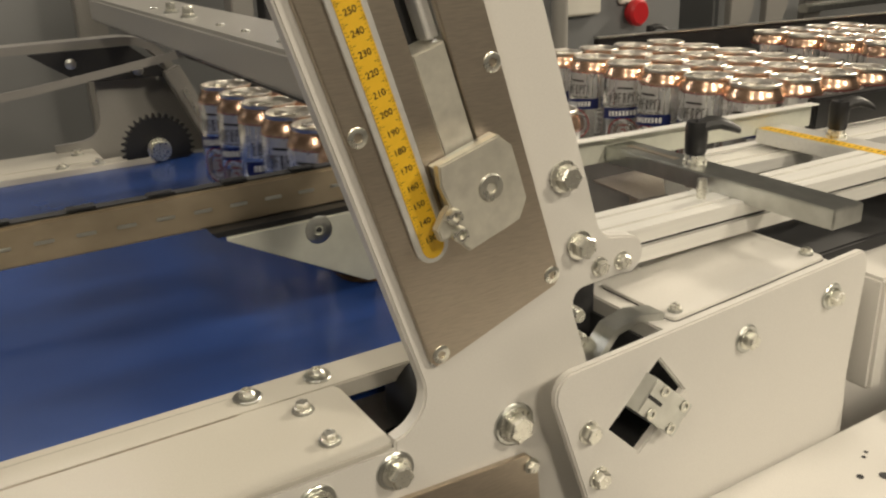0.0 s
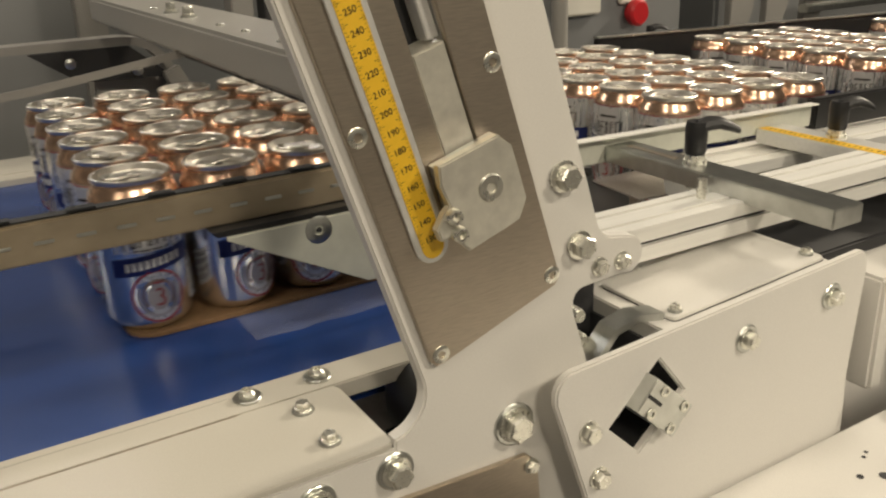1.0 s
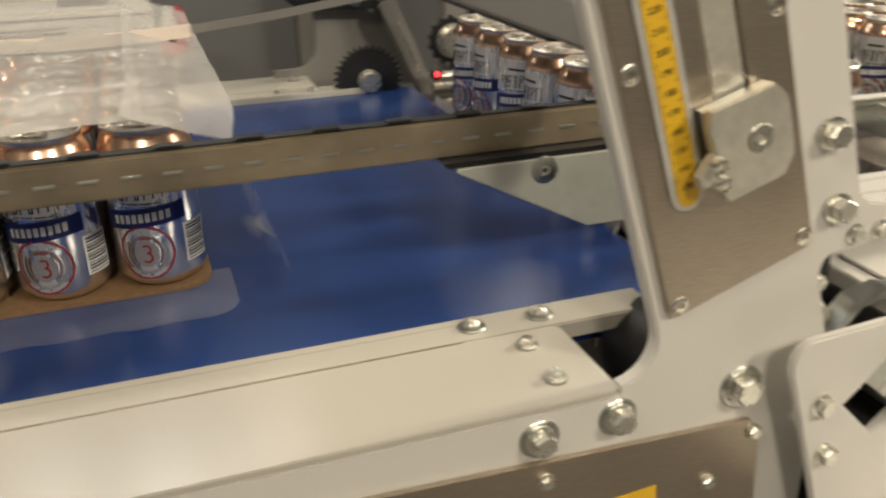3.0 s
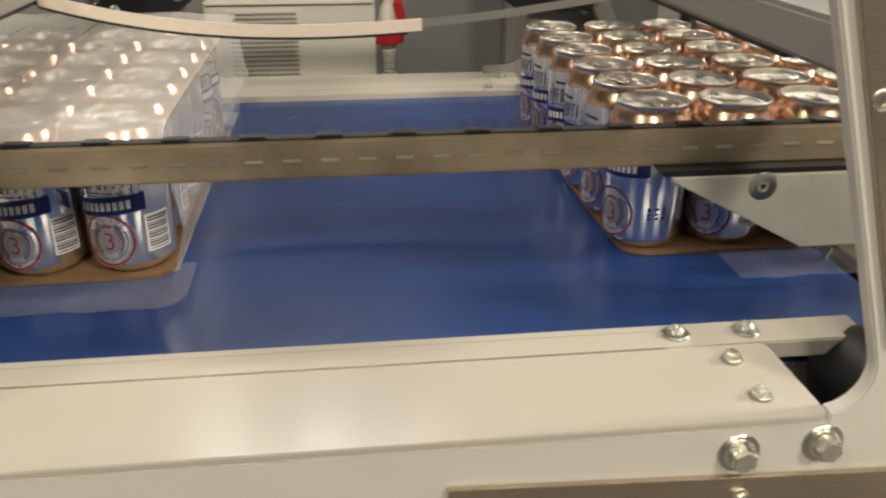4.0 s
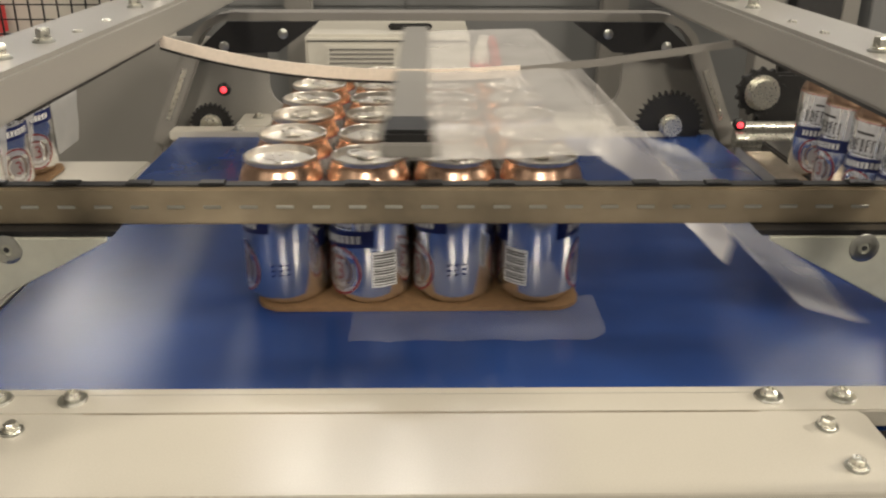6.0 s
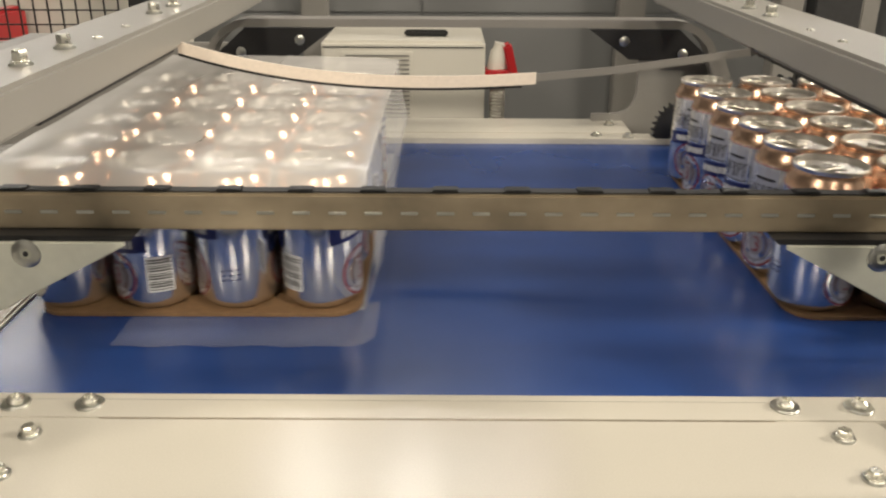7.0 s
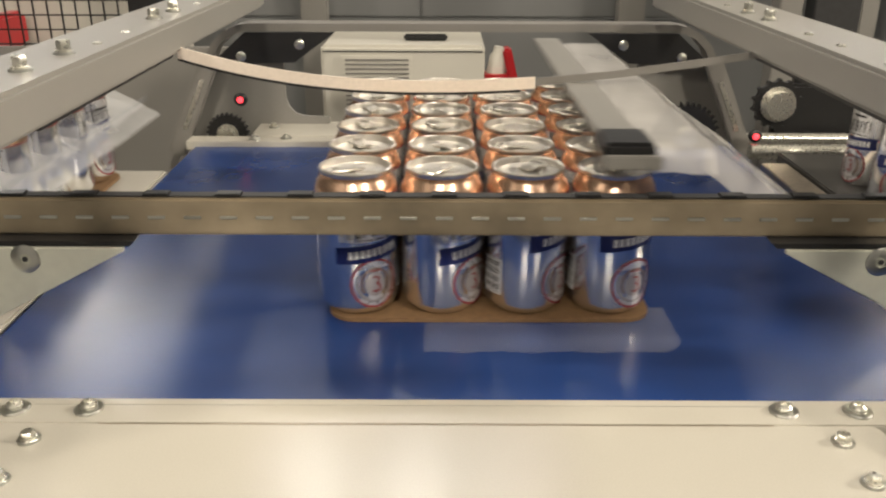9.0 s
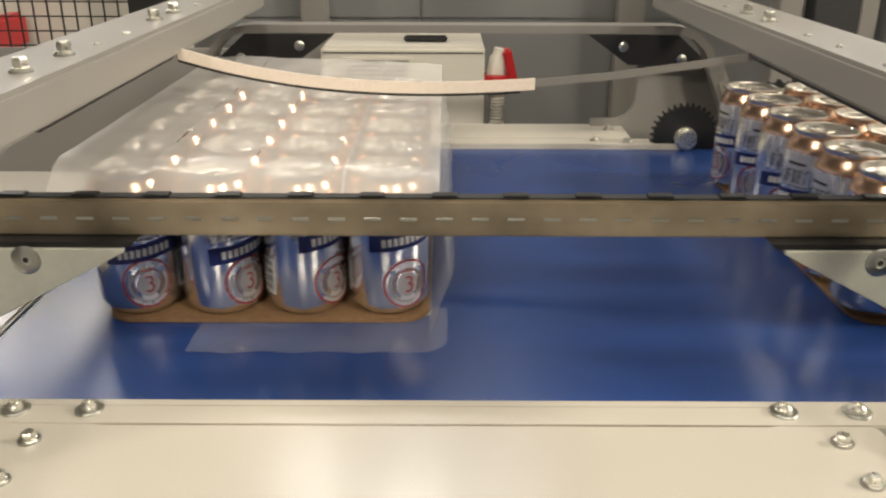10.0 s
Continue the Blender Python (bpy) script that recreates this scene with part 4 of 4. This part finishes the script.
def can_meshes():
    bm = bmesh.new()
    prof = [(0.0, 0.006), (0.021, 0.004), (0.0235, 0.0), (0.0255, 0.0005), (0.0305, 0.006), (CAN_R, 0.0105), (CAN_R, 0.0975),
            (0.0327, 0.0995), (0.0312, 0.1035), (0.0290, 0.1072), (0.0281, 0.1098), (0.0281, 0.1115)]
    lathe(bm, prof, 28, mats=[0, 0, 0, 0, 0, 0, 1, 1, 1, 1, 1])
    me = part("can", bm, [CANALU, COPPER])
    bm = bmesh.new()
    lathe(bm, [(0.0279, 0.1105), (0.0289, 0.1125), (0.0290, 0.1142), (0.0281, 0.115), (0.0272, 0.1143), (0.0261, 0.1095), (0.0241, 0.1088), (0.0231, 0.1108), (0.0, 0.1108)], 28)
    # the score line of the mouth and a dimple
    lathe(bm, [(0.0115, 0.1110), (0.0122, 0.1116), (0.0129, 0.1110)], 16, m=Matrix.Translation((0.0075, 0, 0)))
    lid = part("lid", bm, LIDALU)
    bm = bmesh.new()
    box(bm, -0.015, 0.006, -0.0065, 0.0065, 0.1122, 0.1136, 0.0006)
    lathe(bm, [(0.0022, 0.111), (0.0022, 0.1142), (0, 0.1145)], 10)
    lathe(bm, [(0.0078, 0.1122), (0.0082, 0.113), (0.0078, 0.1138), (0.005, 0.1138), (0.005, 0.1122)], 14, m=Matrix.Translation((-0.0135, 0, 0)))
    tab = part("tab", bm, LIDALU)
    bm = bmesh.new()
    R = CAN_R + 0.00022

    def wrap(u, z, dr=0.0):
        a = u / CAN_R
        return Vector(((R + dr) * math.sin(a), -(R + dr) * math.cos(a), z))

    def patch(u0, u1, z0, z1, mat, slope=0.0, dr=0.0, n=6):
        for i in range(n):
            a, b = u0 + (u1 - u0) * i / n, u0 + (u1 - u0) * (i + 1) / n
            q = [bm.verts.new(wrap(*p, dr)) for p in ((a, z0 + slope * a), (b, z0 + slope * b), (b, z1 + slope * b), (a, z1 + slope * a))]
            bm.faces.new(q).material_index = mat

    def ring(uc, zc, r0, r1, mat, dr=0.0, n=20, squash=1.0, span=(0, 360)):
        for i in range(n):
            a, b = (radians(span[0] + (span[1] - span[0]) * k / n) for k in (i, i + 1))
            if r0 > 0:
                q = ((r0, a), (r1, a), (r1, b), (r0, b))
            else:
                q = ((r1, a), (r1, b), (0, 0))
            bm.faces.new([bm.verts.new(wrap(uc + r * math.cos(t), zc + squash * r * math.sin(t), dr)) for r, t in q]).material_index = mat

    for s in (0.0, math.pi * CAN_R):
        # upper pale shield with dark bars
        patch(s - 0.028, s + 0.028, 0.063, 0.0955, 7)
        for i, w in enumerate((0.0034, 0.0042, 0.0036, 0.0034, 0.0036, 0.0036, 0.0016)):
            u = s - 0.0205 + i * 0.0061
            patch(u, u + 0.0012, 0.0675, 0.0800, 5, 0.06, 0.0002, 1)
            patch(u, u + w, 0.0788, 0.0800, 5, 0.06, 0.0002, 1)
            if i in (0, 2, 4):
                patch(u, u + w, 0.0735, 0.0746, 5, 0.06, 0.0002, 1)
            if i in (1, 3):
                patch(u, u + w, 0.0675, 0.0687, 5, 0.06, 0.0002, 1)
                patch(u + w - 0.0012, u + w, 0.0675, 0.0800, 5, 0.06, 0.0002, 1)
        patch(s - 0.013, s + 0.013, 0.0640, 0.0650, 5, 0.0, 0.0002, 3)
        patch(s - 0.010, s + 0.010, 0.0845, 0.0868, 5, 0.0, 0.0002, 3)
        # slanted navy ribbon with pale bars
        patch(s - 0.031, s + 0.031, 0.0475, 0.0610, 0, 0.10, 0.0003, 8)
        for i in range(9):
            patch(s - 0.0205 + i * 0.0047, s - 0.0173 + i * 0.0047, 0.0512, 0.0575, 1, 0.10, 0.0005, 1)
        # round emblem: pale disc, red rim, grey and copper arcs round a small core
        ring(s, 0.0285, 0.0, 0.0205, 7, 0.0001)
        ring(s, 0.0285, 0.0186, 0.0203, 2, 0.0002)
        ring(s, 0.0285, 0.0138, 0.0158, 6, 0.0002, span=(150, 390))
        ring(s, 0.0285, 0.0104, 0.0122, 3, 0.0002, span=(-40, 215), squash=1.08)
        ring(s, 0.0278, 0.0, 0.0088, 6, 0.0002, squash=1.12)
        ring(s + 0.0004, 0.0312, 0.0022, 0.0036, 2, 0.0004, 10, span=(-90, 140))
        ring(s + 0.0004, 0.0252, 0.0026, 0.0042, 2, 0.0004, 10, span=(-140, 90))
        patch(s - 0.0045, s + 0.0045, 0.0385, 0.0396, 2, 0.0, 0.0004, 2)
        # sides: barcode on one, small navy marks on the other
        h = s + 1.2 * CAN_R
        if s == 0.0:
            patch(h - 0.011, h + 0.010, 0.017, 0.046, 1)
            for i in range(12):
                zz = 0.0185 + i * 0.0022
                patch(h - 0.0095, h + 0.0085, zz, zz + (0.0014 if i % 3 else 0.0008), 5, 0.0, 0.0002, 3)
        else:
            for i in range(9):
                patch(h - 0.008 + (i % 3) * 0.006, h - 0.0055 + (i % 3) * 0.006 + 0.0004 * (i % 2), 0.0125 + 0.004 * (i // 3), 0.0138 + 0.004 * (i // 3), 0, 0.1, 0.0002, 1)
    # thin red line round the shoulder
    patch(-math.pi * CAN_R, math.pi * CAN_R, 0.0962, 0.0970, 2, 0.0, 0.0, 28)
    pr = part("print", bm, [P_NAVY, P_WHITE, P_RED, P_COPPER, P_BLUE, INK, P_GREY, P_PALE])
    for o in (me, lid, tab, pr):
        o.data.transform(Matrix.Diagonal((1, 1, 1.035, 1)))
    out = [o.data for o in (me, lid, tab, pr)]
    for o in (me, lid, tab, pr):
        bpy.data.objects.remove(o)
    return out


CAN_BODY, CAN_LID, CAN_TAB, CAN_PRINT = can_meshes()
rng = random.Random(11)


def can_at(parent, m, name="can"):
    c = new(name, CAN_BODY)
    c.parent = parent
    c.matrix_basis = m
    for nm, me in (("lid", CAN_LID), ("tab", CAN_TAB), ("print", CAN_PRINT)):
        o = new(nm, me)
        o.parent = c
    return c


def pack(front_turns):
    """24 cans, four along the belt and six across, on a cardboard pad; origin below the first front can."""
    t = thing("can_pack", "twenty-four silver cans with copper necks on a cardboard pad", "can pack", "packs on the belt")
    part("cardboard_pad", slab(rounded(-0.024, 3 * PITCH + 0.034, -0.0325, 5 * PITCH + 0.0325, 0.024), -0.0012, 0.002, 0, "z"), CARD, t)
    bm = bmesh.new()
    nx, ny = 30, 16
    x0, x1, y0, y1, r = 0.055, 3 * PITCH + 0.048, -0.082, -0.004, 0.022

    def flap(i, j):
        v = (j / ny) ** 2
        y = y0 + (y1 - y0) * v
        x = x0 + (x1 - x0) * i / nx
        k = max(0.0, (y0 + r - y) / r)
        end = x1 - r + r * math.sqrt(max(0.0, 1 - k * k))
        x = x0 + (end - x0) * i / nx
        return (x, y + 0.0025 * noise.noise(Vector((x * 40, 1, 2))), -0.00225 + 0.0002 * noise.noise(Vector((x * 60, y * 60, 3))))

    grid = [[bm.verts.new(flap(i, j)) for j in range(ny + 1)] for i in range(nx + 1)]
    for i in range(nx):
        for j in range(ny):
            bm.faces.new((grid[i][j], grid[i + 1][j], grid[i + 1][j + 1], grid[i][j + 1]))
    part("film_flap", bm, THINFILM, t, "clear film flap lying on the belt")
    for i in range(4):
        for j in range(6):
            a = front_turns[i] if j == 0 else (rng.uniform(-85, -15) if i == 0 else rng.uniform(0, 360))
            can_at(t, Matrix.Translation((i * PITCH, j * PITCH, 0.0016)) @ Matrix.Rotation(radians(a), 4, "Z"))
    return t


PACK_Y, PACK_Z = 0.201, BELT_Z + 0.0025
PACKS = [pack(f) for f in ((0, 20, -17, -18), (112, -45, 114, -107), (28, 50, -126, -150), (10, 75, 20, 90))]
# seconds after the pack's first can passes x = -0.06, and that can's x
TRAVEL = [(-9.6, 1.430), (-9.0, 1.343), (-5.7, 0.888), (-5.1, 0.810), (-4.7, 0.7546), (-4.1, 0.658), (-3.2, 0.5105), (-2.5, 0.407), (-1.2, 0.168), (-0.7, 0.0715), (0.0, -0.0601), (0.6, -0.1656), (1.0, -0.2430), (1.5, -0.342), (3.2, -0.615), (9.0, -1.66)]
CYCLE = [2.40, 5.70, 8.98, 12.26]


def travel(u):
    for (a, xa), (b, xb) in zip(TRAVEL, TRAVEL[1:]):
        if u <= b or b == TRAVEL[-1][0]:
            return xa + (xb - xa) * (u - a) / (b - a)


def pack_pose(u):
    x = travel(u)
    sink = max(0.0, x + 0.1 - 0.40) * 0.028
    return x, pose(x, PACK_Y, PACK_Z - sink, 0, min(1.6, max(0, (x + 0.13 - 0.40) * 9)), 0.3)


# ---- film: wand bars and eight stiff pieces of film for each pack ----
FILM_LEN = (0.0725,) * 4 + (0.074,) * 2 + (0.07,) * 2
WAND = [(-1.5, 0.425, -0.20), (-1.0, 0.425, -0.06), (-0.75, 0.415, 0.05), (-0.55, 0.378, 0.105), (-0.38, 0.338, 0.120), (-0.28, 0.304, 0.124), (-0.18, 0.255, 0.126), (-0.08, 0.190, 0.127), (0.02, 0.137, 0.127), (0.12, 0.093, 0.127), (0.2, 0.050, 0.127),
        (0.3, -0.012, 0.127), (0.4, -0.083, 0.127), (0.5, -0.132, 0.127), (0.7, -0.22, 0.127), (0.8, -0.27, 0.126), (1.2, -0.47, 0.125), (1.6, -0.66, 0.11), (2.0, -0.74, 0.0), (2.4, -0.75, -0.2)]


def wand_at(u):
    if u <= WAND[0][0]:
        return WAND[0][1:]
    for (a, xa, za), (b, xb, zb) in zip(WAND, WAND[1:]):
        if u <= b:
            f = (u - a) / (b - a)
            return xa + (xb - xa) * f, za + (zb - za) * f
    return WAND[-1][1:]


def wand_bar():
    t = thing("wand_bar", "flat grey film wand bar with a black end cap", "wand bar", "wand bars")
    part("bar", boxed(-0.016, 0.016, 0.145, 0.69, -0.003, 0.002, 0.0012), MIDGREY, t)
    part("end_cap", boxed(-0.019, 0.019, 0.138, 0.185, -0.007, 0.006, 0.003), BLACK, t)
    part("carriage", boxed(-0.02, 0.022, 0.132, 0.1375, -0.012, -0.002, 0.001), MIDGREY, t)
    return t


def film_piece(length, seed, droop, near):
    """A wrinkled translucent sheet, length along x, hanging over the width of a pack."""
    bm = bmesh.new()
    nx, ny = 8, 34
    grid = [[bm.verts.new(((i / nx - 0.5) * length, near + (0.655 - near) * j / ny,
                           0.0022 * noise.noise(Vector((i * 0.35 + seed * 7, j * 0.22, seed)))
                           - droop * max(0.0, 1 - j / 2.0) ** 2)) for j in range(ny + 1)] for i in range(nx + 1)]
    for i in range(nx):
        for j in range(ny):
            bm.faces.new((grid[i][j], grid[i + 1][j], grid[i + 1][j + 1], grid[i][j + 1]))
    return bm


def film_set(n):
    made = []
    for k, ln in enumerate(FILM_LEN):
        t = tagged(part("film_sheet", film_piece(ln, n * 8 + k, 0.018 if k < 4 else 0.0, 0.145 if k < 6 else 0.182), FILM if k < 4 else CLEARFILM), "wrinkled clear plastic film pulled over the cans", "plastic film", "film over the packs")
        made.append(t)
    return made


WANDS = [wand_bar() for _ in range(3)]
FILMS = [film_set(n) for n in range(3)]
TOP = 0.1005 + 0.0035


def film_nodes(u):
    """Points in x, z along the film: from the wand over the pack and down to the gap in the belt."""
    x0 = travel(u)
    front, rear = x0 - 0.040, x0 + 3 * PITCH + 0.040
    wx, wz = wand_at(u)
    gap = (0.405, -0.035)
    settle = min(1.0, max(0.0, (u - 0.42) / 0.2))
    path = []
    if u < -0.1:
        path = [(wx, wz)]
    elif wx < front:
        lift = max(0.0, 1 - (u - 0.72) / 0.6)
        path = [(front, TOP + 0.016 * min(1, lift)), (rear + 0.012 * (1 - settle), TOP + 0.028 * (1 - settle))]
    elif wx < rear - 0.01:
        path = [(wx, wz), (rear + 0.012, TOP + 0.028)]
    else:
        path = [(wx, wz)]
    foot = (gap[0] * (1 - settle) + (rear + 0.018) * settle, gap[1] * (1 - settle) + (BELT_Z + 0.0009) * settle)
    touch = min(max(wx + 0.30, 0.308), gap[0] - 0.004)
    path += [(touch * (1 - settle) + (rear + 0.017) * settle, BELT_Z + 0.003), foot, (foot[0] + 0.0005 - 0.8 * settle, foot[1] - 0.8 * (1 - settle))]
    out, s = [path[0]], 0.0
    marks = [sum(FILM_LEN[:k + 1]) for k in range(len(FILM_LEN))]
    for p, q in zip(path, path[1:]):
        d = math.hypot(q[0] - p[0], q[1] - p[1])
        while marks and s + d >= marks[0]:
            f = (marks[0] - s) / d
            out.append((p[0] + (q[0] - p[0]) * f, p[1] + (q[1] - p[1]) * f))
            marks.pop(0)
        s += d
    return out


def motions():
    for p, c in zip(PACKS, CYCLE):
        ts = sorted({0.0, 10.0} | {round(c + u, 2) for u, _ in TRAVEL if 0 < c + u < 10} | {round(c - 3.6 + 0.3 * i, 2) for i in range(12) if 0 < c - 3.6 + 0.3 * i < 10})
        walk(p, [(t, pack_pose(t - c)[1]) for t in ts])
    for w, c in zip(WANDS, CYCLE):
        ts = sorted({0.0, 10.0} | {round(c + u, 2) for u, _, _ in WAND if 0 < c + u < 10})
        walk(w, [(t, pose(wand_at(t - c)[0], 0, wand_at(t - c)[1])) for t in ts])
    for films, c in zip(FILMS, CYCLE):
        ts = sorted({0.0, 10.0} | {round(c - 1.5 + 0.1 * i, 2) for i in range(31) if 0 < c - 1.5 + 0.1 * i < 10} | {round(c + 1.8 + i, 2) for i in range(7) if c + 1.8 + i < 10})
        rows = [[] for _ in FILM_LEN]
        for t in ts:
            nodes = film_nodes(t - c)
            for k in range(len(FILM_LEN)):
                (xa, za), (xb, zb) = nodes[k], nodes[k + 1]
                rows[k].append((t, pose((xa + xb) / 2, 0, (za + zb) / 2, 0, math.degrees(math.atan2(za - zb, xb - xa)), 0)))
        for k in range(len(FILM_LEN)):
            walk(films[k], rows[k])


motions()
